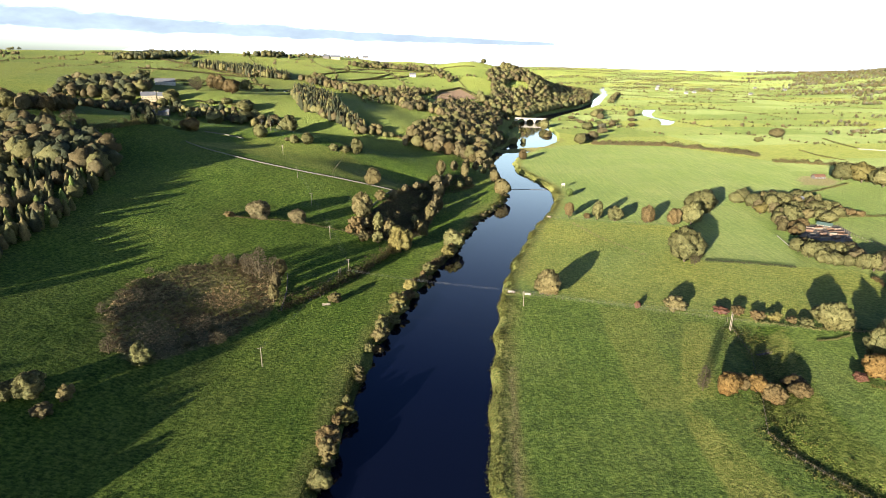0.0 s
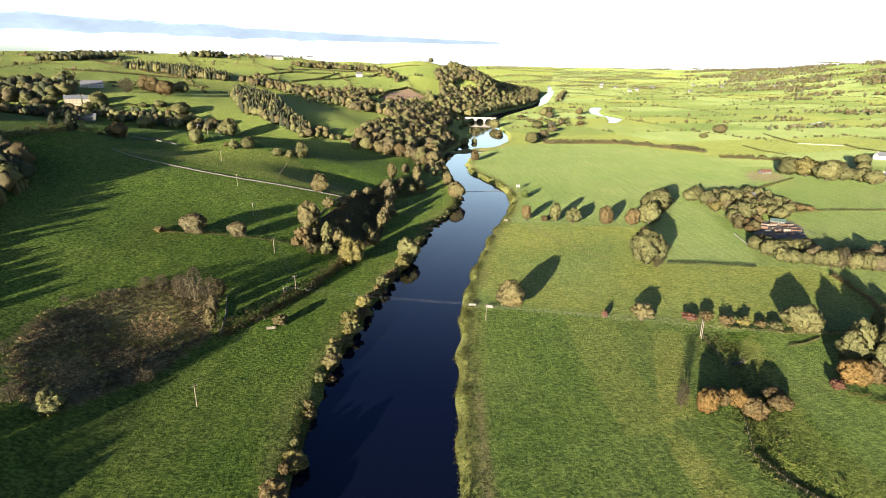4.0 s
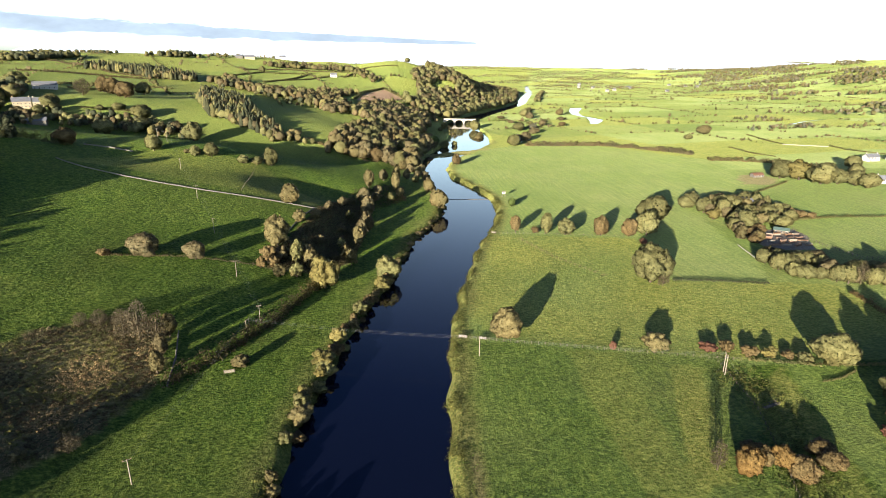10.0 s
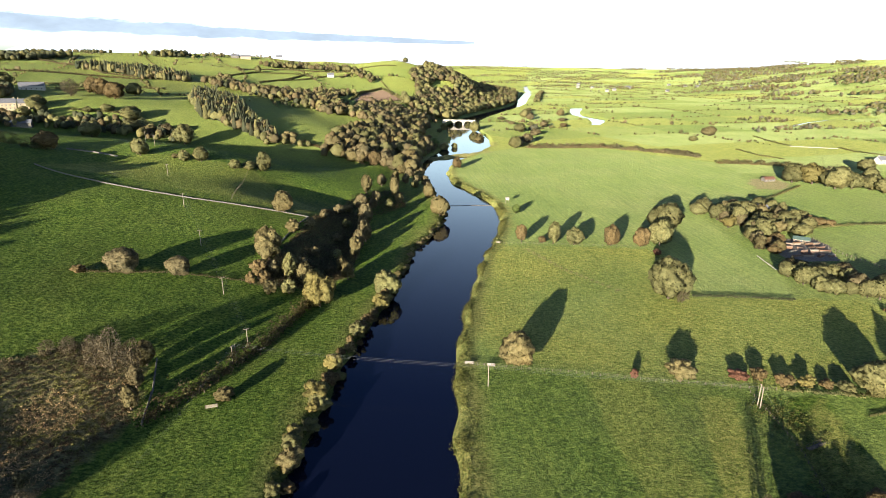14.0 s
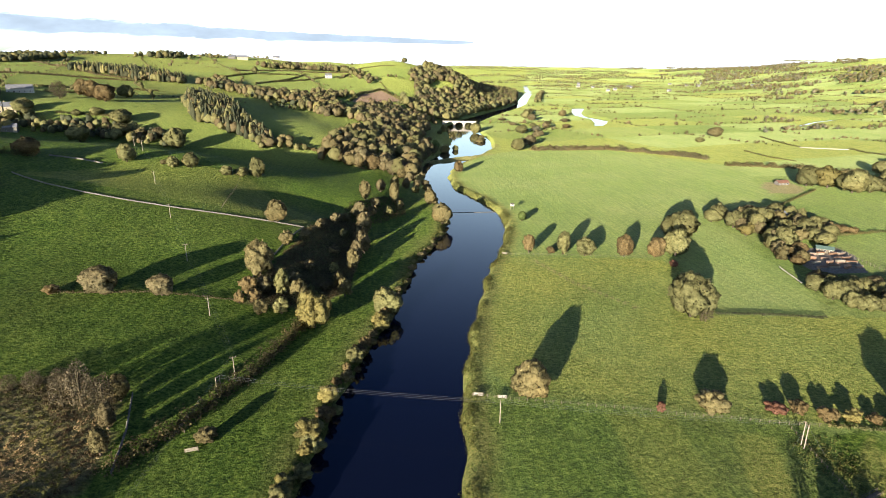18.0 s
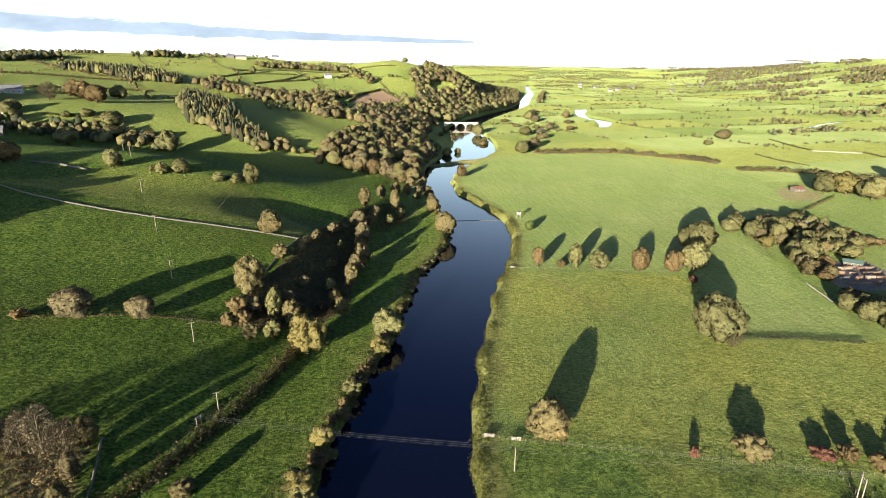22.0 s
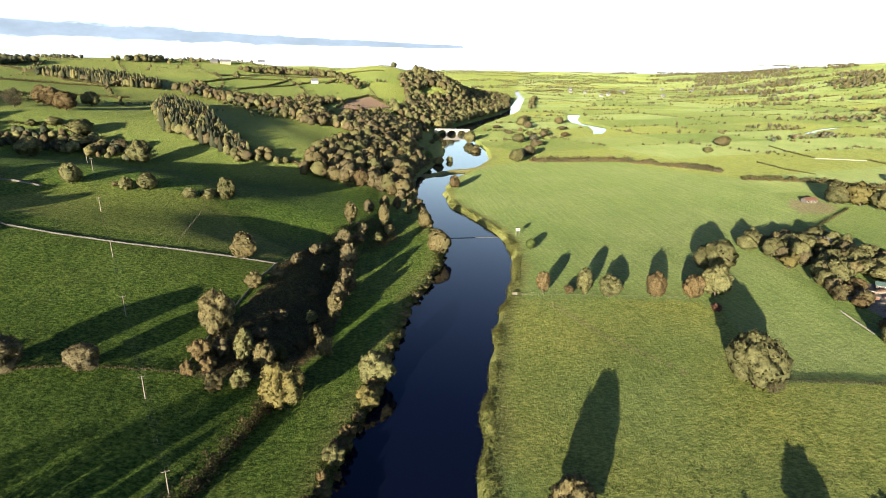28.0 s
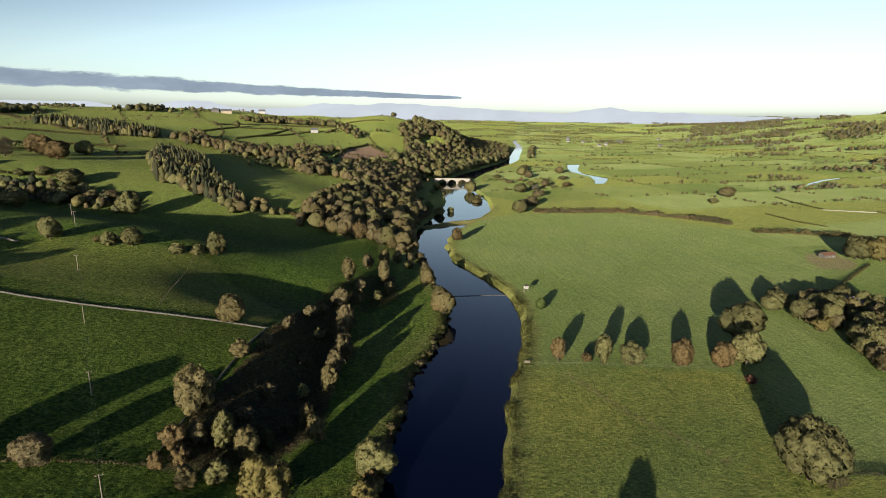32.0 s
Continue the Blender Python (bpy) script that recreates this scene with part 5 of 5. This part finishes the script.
stone_wall(((-232, 518), (-222, 516), (-209, 513), (-193, 507)), 0.9, 0.6, "broken dry-stone wall beside the hill track", 4)


# ---- fences, gates ----
def fence(pts, gap, high, label, rails=2, thick=0.16):
    ob = empty("fence", label, "fence", "post and rail fences")
    b = box(bmesh.new(), 0, 0, high / 2 - 0.15, thick, thick, high + 0.3, 0, 0.02)
    me = bpy.data.meshes.new("post")
    b.to_mesh(me)
    b.free()
    me.materials.append(WOOD)
    posts = along(pts, gap)
    rng = np.random.default_rng(len(posts))
    for x, y, a in posts:
        c = child("post", me, ob)
        c.matrix_basis = Matrix.Translation((x, y, float(land(x, y)))) @ Matrix.Rotation(a, 4, "Z") @ Matrix.Rotation(rng.uniform(-.05, .05), 4, "X")
    for k in range(rails):
        z = high * (0.9 - 0.4 * k)
        segs = [((p[0], p[1], float(land(p[0], p[1])) + z), (q[0], q[1], float(land(q[0], q[1])) + z), 0.03, 0.03) for p, q in zip(posts[:-1], posts[1:])]
        v, f = tubes(segs, 4)
        child("rail", arrays_mesh("rail", v, f, WOOD), ob)


fence(((26, 272), (36, 269), (47, 266), (61, 263), (81, 258), (94, 254), (108, 251), (122, 247), (137, 244)), 2.8, 1.25, "weathered post and rail fence across the pasture")
fence(((68, 422), (92, 418.5), (120, 414), (157, 408)), 2.8, 1.25, "weathered fence below a row of trees")
fence(((275, 416), (271, 397), (271, 382), (276, 356), (293, 352), (340, 350)), 3.0, 1.7, "tall wooden post fence beside the timber yard", 2, 0.25)
fence(((124, 244), (122, 228), (120, 212), (110, 182), (101, 159), (104, 148), (112, 134), (122, 118)), 2.8, 1.15, "wire and post fence along the ditch")
fence(((-108, 529), (-105, 490), (-101, 446)), 3.5, 1.15, "thin fence dividing the hill pasture")
fence(((-66, 258), (-62, 272), (-56, 288), (-47, 312)), 3.0, 1.1, "old fence beside the overgrown hedge")


def gate(x, y, turn, wide, mat, label):
    ob = empty("gate", label, "gate", "field gates", Matrix.Translation((x, y, float(land(x, y)))) @ Matrix.Rotation(turn, 4, "Z"))
    for k in (-1, 1):
        part("gate_post", box(bmesh.new(), k * wide / 2, 0, 0.65, 0.2, 0.2, 1.7, 0, 0.02), WOOD, ob)
    for k in range(5):
        part("bar", box(bmesh.new(), 0, 0.02, 0.25 + 0.25 * k, wide - 0.25, 0.06, 0.16), mat, ob)
    part("brace", tagged_box_diag(wide), mat, ob)


def tagged_box_diag(wide):
    b = bmesh.new()
    m = Matrix.Translation((0, -0.04, 0.75)) @ Matrix.Rotation(math.atan2(1.0, wide), 4, "Y") @ Matrix.Diagonal((math.hypot(wide, 1.0) - 0.3, 0.05, 0.1, 1))
    bmesh.ops.create_cube(b, size=1, matrix=m)
    return b


gate(28, 271.5, -0.2, 3.4, PALE_STONE, "pale wooden field gate by the river bank")
gate(36, 269.2, -0.2, 3.0, PALE_STONE, "pale wooden field gate beside the power pole")
gate(-61, 248.6, 0.25, 3.6, POLE_WOOD, "cream wooden gate in the overgrown hedge")
gate(67, 423, -0.2, 2.6, POLE_WOOD, "pale gate where the fence meets the river")
gate(-3, 330, 0.1, 2.8, POLE_WOOD, "pale gate beside the riverside tree")


# ---- power poles and wires ----
def utility_pole(x, y, high, turn, label, twin=False):
    z = float(land(x, y))
    ob = empty("utility_pole", label, "pole", "power line poles", Matrix.Translation((x, y, z)) @ Matrix.Rotation(turn, 4, "Z"))
    for dx in ((-0.9, 0.9) if twin else (0,)):
        v, f = tubes([((dx, 0, -0.5), (dx, 0, high), 0.19, 0.14)], 8)
        child("pole", arrays_mesh("pole", v, f, POLE_WOOD, True), ob)
    part("crossarm", box(bmesh.new(), 0, 0.16, high - 0.35, 3.0 if twin else 2.2, 0.14, 0.18, 0, 0.02), POLE_WOOD, ob)
    for dx in (-0.95, 0, 0.95):
        v, f = tubes([((dx, 0.16, high - 0.27), (dx, 0.16, high - 0.05), 0.05, 0.08), ((dx, 0.16, high - 0.05), (dx, 0.16, high + 0.06), 0.08, 0.03)], 8)
        child("insulator", arrays_mesh("insulator", v, f, PORCELAIN, True), ob, "brown glazed insulator")
    if twin:
        v, f = tubes([((-0.9, 0, high - 2.2), (0.9, 0, high - 0.8), 0.05, 0.05), ((0.9, 0, high - 2.2), (-0.9, 0, high - 0.8), 0.05, 0.05)], 6)
        child("brace", arrays_mesh("brace", v, f, METAL), ob)
    return x, y, z + high + 0.06, turn


line = [utility_pole(121.6, 235.5, 8.2, 1.4, "twin-legged wooden power pole with stay wires in the field", True),
        utility_pole(32.6, 255.6, 7.9, 1.35, "single wooden power pole near the river bank"),
        utility_pole(-60.7, 278.2, 7.6, 1.1, "twin wooden power pole beside the hedge", True),
        utility_pole(-58.1, 289, 8.4, 0.4, "wooden power pole above the hedge"),
        utility_pole(-76.3, 326, 8.2, 0.4, "wooden power pole at the foot of the slope"),
        utility_pole(-99, 373, 8.6, 0.4, "wooden power pole in the sheep pasture"),
        utility_pole(-121, 419, 8.2, 0.4, "wooden power pole beside the stone wall"),
        utility_pole(-148, 474, 8, 0.4, "wooden power pole in the upper pasture"),
        utility_pole(-179, 540, 8, 0.4, "wooden power pole beyond the wall"),
        utility_pole(-205, 590, 8, 0.4, "wooden power pole in the side valley")]
spur = utility_pole(-71.9, 190.6, 8.1, 0.6, "lone wooden power pole in the lower pasture")
v, f = tubes([((121.6, 235.5, 10.5), (125.5, 231, 3), 0.02, 0.02), ((121.6, 235.5, 10.5), (117, 234, 3), 0.02, 0.02)], 4)


def wires(a, b, label):
    ob = empty("power_line", label, "wire", "power lines")
    for k in (-0.95, 0, 0.95):
        p = [np.array((q[0] + k * math.cos(q[3]), q[1] + k * math.sin(q[3]), q[2])) for q in (a, b)]
        sag = np.linalg.norm(p[1] - p[0]) * 0.012
        pts = [p[0] + (p[1] - p[0]) * w - np.array((0, 0, sag * 4 * w * (1 - w))) for w in np.linspace(0, 1, 11)]
        wv, wf = tubes([(s, e, 0.014, 0.014) for s, e in zip(pts[:-1], pts[1:])], 4)
        child("wire", arrays_mesh("wire", wv, wf, METAL), ob)


for a, b in zip(line[:-1], line[1:]):
    wires(a, b, "three thin grey power cables slung between poles")
wires(spur, line[2], "thin grey power cables over the lower pasture")
stay = empty("stay_wire", "taut steel stay wires beside the twin power pole", "wire")
child("wire", arrays_mesh("wire", v, f, METAL), stay)


# ---- buildings ----
def house(x, y, turn, long, deep, eave, ridge, wall_mat, roof_mat, label, cols=3, storeys=2, chimneys=1, name="house", category="house", lift=0.0):
    z = float(land(x, y)) + lift
    ob = empty(name, label, category, "", Matrix.Translation((x, y, z)) @ Matrix.Rotation(turn, 4, "Z"))
    L, D = long / 2, deep / 2
    b = bmesh.new()
    v = [b.verts.new(p) for p in ((-L, -D, -2), (L, -D, -2), (L, D, -2), (-L, D, -2), (-L, -D, eave), (L, -D, eave), (L, D, eave), (-L, D, eave), (-L, 0, ridge - 0.12), (L, 0, ridge - 0.12))]
    for q in ((0, 1, 5, 4), (2, 3, 7, 6), (1, 2, 6, 9, 5), (3, 0, 4, 8, 7), (4, 5, 9, 8), (6, 7, 8, 9)):
        b.faces.new([v[i] for i in q])
    part("wall", b, wall_mat, ob)
    b = bmesh.new()
    o, t = 0.45, 0.22
    dz = (ridge - eave) / D * o
    top = [(-D - o, eave - dz), (0, ridge), (D + o, eave - dz)]
    rows = [[b.verts.new((k * (L + o), py, pz + up)) for py, pz in top] for k in (-1, 1) for up in (0, t)]
    lo0, hi0, lo1, hi1 = rows
    for i in range(2):
        b.faces.new((hi0[i], hi1[i], hi1[i + 1], hi0[i + 1]))
        b.faces.new((lo0[i + 1], lo1[i + 1], lo1[i], lo0[i]))
        b.faces.new((lo0[i], hi0[i], hi0[i + 1], lo0[i + 1]))
        b.faces.new((lo1[i + 1], hi1[i + 1], hi1[i], lo1[i]))
    b.faces.new((lo0[0], lo1[0], hi1[0], hi0[0]))
    b.faces.new((hi0[2], hi1[2], lo1[2], lo0[2]))
    part("roof", b, roof_mat, ob)
    for k in range(chimneys):
        px = -L + 1.2 if k == 0 else L - 1.2
        c = part("chimney", box(bmesh.new(), px, 0, ridge + 0.4, 0.9, 0.7, 2.0, 0, 0.04), wall_mat, ob)
        part("chimney_pot", box(bmesh.new(), px, 0, ridge + 1.6, 0.3, 0.3, 0.5, 0, 0.05), BRICK_RED, c)
    for side in (-1, 1):
        for s in range(storeys):
            for i in range(cols):
                wx = -L + long * (i + 0.5) / cols
                wz = 1.5 + s * (eave - 0.6) / storeys
                w = part("window", box(bmesh.new(), wx, side * (D + 0.03), wz, 1.25, 0.12, 1.35), WHITE, ob)
                part("pane", box(bmesh.new(), wx, side * (D + 0.08), wz, 1.0, 0.08, 1.1), GLASS, w)
    part("door", box(bmesh.new(), -L + long * 0.28, -(D + 0.04), 1.0, 1.0, 0.12, 2.05), WOOD, ob)
    return ob


CREAM = plain_stuff("cream_sandstone", (0.24, 0.20, 0.13), (0.37, 0.32, 0.22), 0.6, 0.9, 0.05)
house(-397, 735, 0.5, 17, 9, 7, 11, CREAM, SLATE, "cream sandstone country house with slate roof among trees", 5, 2, 2)
house(-384, 742, 0.5, 10, 8, 6, 10, CREAM, SLATE, "cream stone wing beside the country house", 2, 2, 1)
house(-431, 848, 0.35, 26, 10, 5, 9, WHITE, SLATE, "long white barn with grey roof behind trees", 5, 1, 0, "barn", "barn")
house(-360, 690, 0.3, 18, 8, 4, 7, STONE, SLATE, "low stone outbuilding in the shaded valley", 3, 1, 0, "barn", "barn")
house(-408, 1880, 0.2, 28, 12, 7, 12, CREAM, SLATE, "distant cream farmhouse on the skyline", 4, 2, 2)
house(-440, 1890, 0.2, 20, 12, 6, 10, STONE, SLATE, "distant stone farm barn on the skyline", 3, 1, 0, "barn", "barn")
house(-335, 2005, 0.1, 18, 12, 7, 12, WHITE, SLATE, "distant white cottage on the ridge", 3, 2, 1)
house(-131, 1478, 0.3, 14, 9, 6, 10, WHITE, SLATE, "small white field barn on the hill", 2, 1, 0, "barn", "barn")
house(280, 482, -0.5, 18, 9, 4.0, 7.4, STONE, SLATE, "grey-roofed stone house half hidden by trees", 4, 2, 2)
house(262, 410, -0.6, 9, 5, 2.6, 3.8, WOOD, plain_stuff("green_sheet_roof", (0.05, 0.085, 0.075), (0.08, 0.12, 0.105), 2.0, 0.6, 0.02), "timber yard shed with a green roof", 3, 1, 0, "shed", "shed")
house(366, 602, 0.1, 11, 6, 2.4, 4.2, STONE, BRICK_RED, "low barn with a red tiled roof", 3, 1, 0, "barn", "barn")
house(563, 690, 0.1, 17, 8, 5, 8.5, WHITE, SLATE, "white farmhouse with slate roof on the plain", 4, 2, 2)
house(596, 694, 0.1, 15, 8, 4, 7, WHITE, SLATE, "white farm barn beside the farmhouse", 3, 1, 0, "barn", "barn")
house(470, 566, -0.2, 12, 7, 4.2, 7.5, WHITE, SLATE, "white cottage behind the farm trees", 3, 2, 1)
cot = house(880, 2350, 0.3, 14, 8, 5, 9, WHITE, SLATE, "small pale village house far down the valley", 3, 2, 1)
rng = np.random.default_rng(77)
for k in range(15):
    hx, hy = rng.uniform(760, 1500), rng.uniform(2250, 3050)
    if shore(hx, hy) > 40:
        copy_thing(cot, Matrix.Translation((hx, hy, float(land(hx, hy)))) @ Matrix.Rotation(rng.uniform(-.6, .6), 4, "Z"))["group"] = "far village houses"
cot["group"] = "far village houses"


# ---- bridge ----
def bridge(x0, y0, x1, y1, deck):
    long = math.hypot(x1 - x0, y1 - y0)
    ob = empty("stone_bridge", "pale three-arched stone road bridge over the river", "bridge", "",
               Matrix.Translation(((x0 + x1) / 2, (y0 + y1) / 2, 0)) @ Matrix.Rotation(math.atan2(y1 - y0, x1 - x0), 4, "Z"))
    span, pier, wide = (long - 2 * 3.0) / 3, 3.0, 6.0
    for k in (-1, 0, 1):
        b = bmesh.new()
        r = span / 2
        n = 14
        cols = []
        for i in range(n + 1):
            u = -r + 2 * r * i / n
            zb = 1.0 + (deck - 2.2) * math.sqrt(max(0, 1 - (u / r) ** 2)) ** 0.9
            cols.append([b.verts.new((k * (span + pier) + u, s * wide / 2, z)) for s in (-1, 1) for z in (zb, deck)])
        for p, q in zip(cols[:-1], cols[1:]):
            b.faces.new((p[0], q[0], q[1], p[1]))
            b.faces.new((p[3], q[3], q[2], p[2]))
            b.faces.new((p[2], q[2], q[0], p[0]))
            b.faces.new((p[1], q[1], q[3], p[3]))
        part("arch_span", b, PALE_STONE, ob)
    for k in (-0.5, 0.5):
        c = part("pier", box(bmesh.new(), k * (span + pier) * 1.0, 0, deck / 2 - 1.5, pier, wide, deck + 3, 0, 0.1), PALE_STONE, ob)
        for s in (-1, 1):
            b = bmesh.new()
            bmesh.ops.create_cone(b, cap_ends=True, segments=6, radius1=1.9, radius2=1.3, depth=deck * 0.8, matrix=Matrix.Translation((k * (span + pier), s * wide / 2, deck * 0.3)))
            part("cutwater", b, PALE_STONE, c)
    for k in (-1, 1):
        part("abutment", box(bmesh.new(), k * (long / 2 + 3), 0, deck / 2 - 1, 6, wide, deck + 2, 0, 0.1), PALE_STONE, ob)
        part("parapet", box(bmesh.new(), 0, k * (wide / 2 - 0.2), deck + 0.55, long + 12, 0.4, 1.1, 0, 0.05), PALE_STONE, ob)
    part("roadway", box(bmesh.new(), 0, 0, deck + 0.06, long + 12, wide - 0.8, 0.1), GRAVEL, ob)


bridge(104, 1163, 152, 1152, 8.0)

# ---- weir across the river ----
weir = empty("weir", "low dark stone weir sill across the river", "weir")
for k in range(13):
    part("sill_stone", box(bmesh.new(), 43 + k * 3.2, 536 - 0.04 * k, -0.1, 3.1, 1.3, 0.6, 0.02 * (k % 3 - 1), 0.1), STONE, weir)

# ---- hide on stilts ----
hide = empty("field_hide", "small pale wooden hide on tall legs in the meadow", "hide", "", Matrix.Translation((94, 530, float(land(94, 530)))))
for sx in (-1.1, 1.1):
    for sy in (-1.1, 1.1):
        lv, lf = tubes([((sx * 1.15, sy * 1.15, -0.3), (sx, sy, 3.2), 0.12, 0.12)], 6)
        child("leg", arrays_mesh("leg", lv, lf, POLE_WOOD), hide)
part("cabin", box(bmesh.new(), 0, 0, 4.1, 2.6, 2.6, 1.8, 0, 0.05), WHITE, hide)
part("roof", box(bmesh.new(), 0, 0, 5.1, 3.0, 3.0, 0.15, 0, 0.04), WOOD, hide)
part("opening", box(bmesh.new(), 0, -1.31, 4.4, 1.8, 0.06, 0.5), GLASS, hide)

# ---- timber yard ----
BOARDS = [plain_stuff("sawn_" + n, d, l_, 3.0, 0.8, 0.01) for n, d, l_ in (("pink_boards", (0.13, 0.088, 0.065), (0.19, 0.135, 0.105)), ("pale_boards", (0.17, 0.15, 0.115), (0.24, 0.215, 0.175)), ("orange_boards", (0.12, 0.066, 0.04), (0.17, 0.105, 0.066)))]
me, _ = grid_mesh("yard_ground", spaced(232, ((276, 2.0),)), spaced(374, ((418, 2.0),)), lambda x, y: land(x, y) + 0.06 - 2 * ((x - 254) * 0.5 + (y - 396) * 0.5 < -22) - 2 * (x - 0.55 * (y - 396) - 254 > 19))
me.materials.append(GRAVEL)
tagged(new("yard_pavement", me), "pale gravel yard among timber stacks", "yard", kind="structure")
rng = np.random.default_rng(4)
for k in range(16):
    i, j = k % 4, k // 4
    sx, sy = 240 + i * 6.8 + j * 3.0 + rng.uniform(-1.2, 1.2), 384 + j * 7.0 - i * 0.5 + rng.uniform(-1.6, 1.6)
    long, high = rng.uniform(4, 6.4), rng.uniform(0.8, 2.0)
    st = empty("timber_stack", f"stack of {('pink', 'pale', 'orange')[k % 3]} sawn boards in the yard", "timber", "timber stacks",
               Matrix.Translation((sx, sy, float(land(sx, sy)) + 0.06)) @ Matrix.Rotation(rng.uniform(-.5, .5), 4, "Z"))
    n = max(2, round(high / 0.35))
    for q in range(n):
        part("board_layer", box(bmesh.new(), rng.uniform(-.1, .1), 0, 0.16 + q * 0.36, long, 1.6, 0.3, 0, 0.02), BOARDS[(k + (q > 2)) % 3], st)

# footbridge over the ditch
fb = empty("footbridge", "small plank footbridge over the overgrown ditch", "footbridge", "", Matrix.Translation((126, 214, float(land(130, 216)) + 0.1)) @ Matrix.Rotation(0.35, 4, "Z"))
for q in range(7):
    part("plank", box(bmesh.new(), -3 + q, 0, 0, 0.92, 1.4, 0.1, 0, 0.02), WOOD, fb)
for s in (-1, 1):
    part("handrail", box(bmesh.new(), 0, s * 0.75, 0.9, 7.2, 0.1, 0.12, 0, 0.02), WOOD, fb)
    for q in (-3.2, 0, 3.2):
        part("rail_post", box(bmesh.new(), q, s * 0.75, 0.35, 0.12, 0.12, 1.2), WOOD, fb)


# ---- distance: mountains and a cloud bank, both self-lit backdrops ----
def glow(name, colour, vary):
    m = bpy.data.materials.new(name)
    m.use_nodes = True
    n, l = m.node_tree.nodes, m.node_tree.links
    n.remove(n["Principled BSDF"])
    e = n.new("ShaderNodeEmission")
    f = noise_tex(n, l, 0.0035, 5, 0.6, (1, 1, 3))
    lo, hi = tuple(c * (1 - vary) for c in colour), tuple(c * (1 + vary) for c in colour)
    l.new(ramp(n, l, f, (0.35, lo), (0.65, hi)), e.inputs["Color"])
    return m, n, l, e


def strip(name, radius, a0, a1, bottom, top, mat, label, n=160, rows=12):
    az = np.radians(np.linspace(a0, a1, n))
    h = np.array([top(math.degrees(a)) for a in az])
    lo = np.array([bottom(math.degrees(a)) for a in az])
    v = [(radius * math.sin(a), radius * math.cos(a), l_ + (t_ - l_) * r / rows) for r in range(rows + 1) for a, l_, t_ in zip(az, lo, h)]
    f = [(r * n + i, r * n + i + 1, (r + 1) * n + i + 1, (r + 1) * n + i) for r in range(rows) for i in range(n - 1)]
    ob = new(name, arrays_mesh(name, v, f, mat))
    return tagged(ob, label, "backdrop", kind="structure")


def peak(a, at, wide, high):
    return high * math.exp(-((a - at) / wide) ** 2)


# haze in front of the fells is put into this pale glowing colour
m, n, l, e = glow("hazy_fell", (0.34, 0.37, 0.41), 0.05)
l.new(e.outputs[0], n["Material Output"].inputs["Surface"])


def fells(a):
    z = 112 + peak(a, -28.5, 2.5, 66) + peak(a, -24, 3, 66) + peak(a, -15.3, 3.2, 80) + peak(a, -19, 3, 26) + peak(a, -9, 3, 36) + peak(a, -4.6, 2.4, 56)
    z += peak(a, 0, 4, 56) + peak(a, 4, 4, 48) + peak(a, 9, 4, 34) + peak(a, 14, 4, 20) + peak(a, 21, 2.4, 52) + peak(a, 26, 4, 26) + peak(a, -38, 4, 40)
    return z + 3 * math.sin(a * 2.1) + 2 * math.sin(a * 5.3 + 1) + 1.2 * math.sin(a * 11)


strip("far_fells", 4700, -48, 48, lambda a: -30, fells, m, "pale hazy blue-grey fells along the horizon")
m, n, l, e = glow("grey_cloud", (0.172, 0.213, 0.262), 0.12)
tr, mx = n.new("ShaderNodeBsdfTransparent"), n.new("ShaderNodeMixShader")
at = n.new("ShaderNodeVertexColor")
at.layer_name = "soft"
sep = n.new("ShaderNodeSeparateColor")
l.new(at.outputs["Color"], sep.inputs[0])
f = noise_tex(n, l, 0.004, 6, 0.62, (1, 1, 4.5))
ad = n.new("ShaderNodeMath")
ad.operation = "MULTIPLY_ADD"
l.new(f, ad.inputs[0])
ad.inputs[1].default_value = 1.1
l.new(sep.outputs[0], ad.inputs[2])
l.new(ramp(n, l, ad.outputs[0], (0.70, (0, 0, 0)), (0.90, (1, 1, 1))), mx.inputs[0])
l.new(tr.outputs[0], mx.inputs[1])
l.new(e.outputs[0], mx.inputs[2])
l.new(mx.outputs[0], n["Material Output"].inputs["Surface"])
cloud = strip("cloud_bank", 4760, -60, 8, lambda a: 215, lambda a: 520, m, "long low bank of grey cloud over the fells", 200, 24)
soft = cloud.data.color_attributes.new("soft", "FLOAT_COLOR", "POINT")
co = np.array([w.co for w in cloud.data.vertices])
az = np.degrees(np.arctan2(co[:, 0], co[:, 1]))
mid = 375 - 2.6 * np.clip(az + 45, 0, 60)
half = np.clip(105 - 1.7 * (az + 45), 14, 130)
s = 1 - np.abs(co[:, 2] - mid) / half
ca = np.ones((len(co), 4))
ca[:, 0] = np.clip(s * 0.9, -0.4, 0.9)
soft.data.foreach_set("color", ca.ravel())
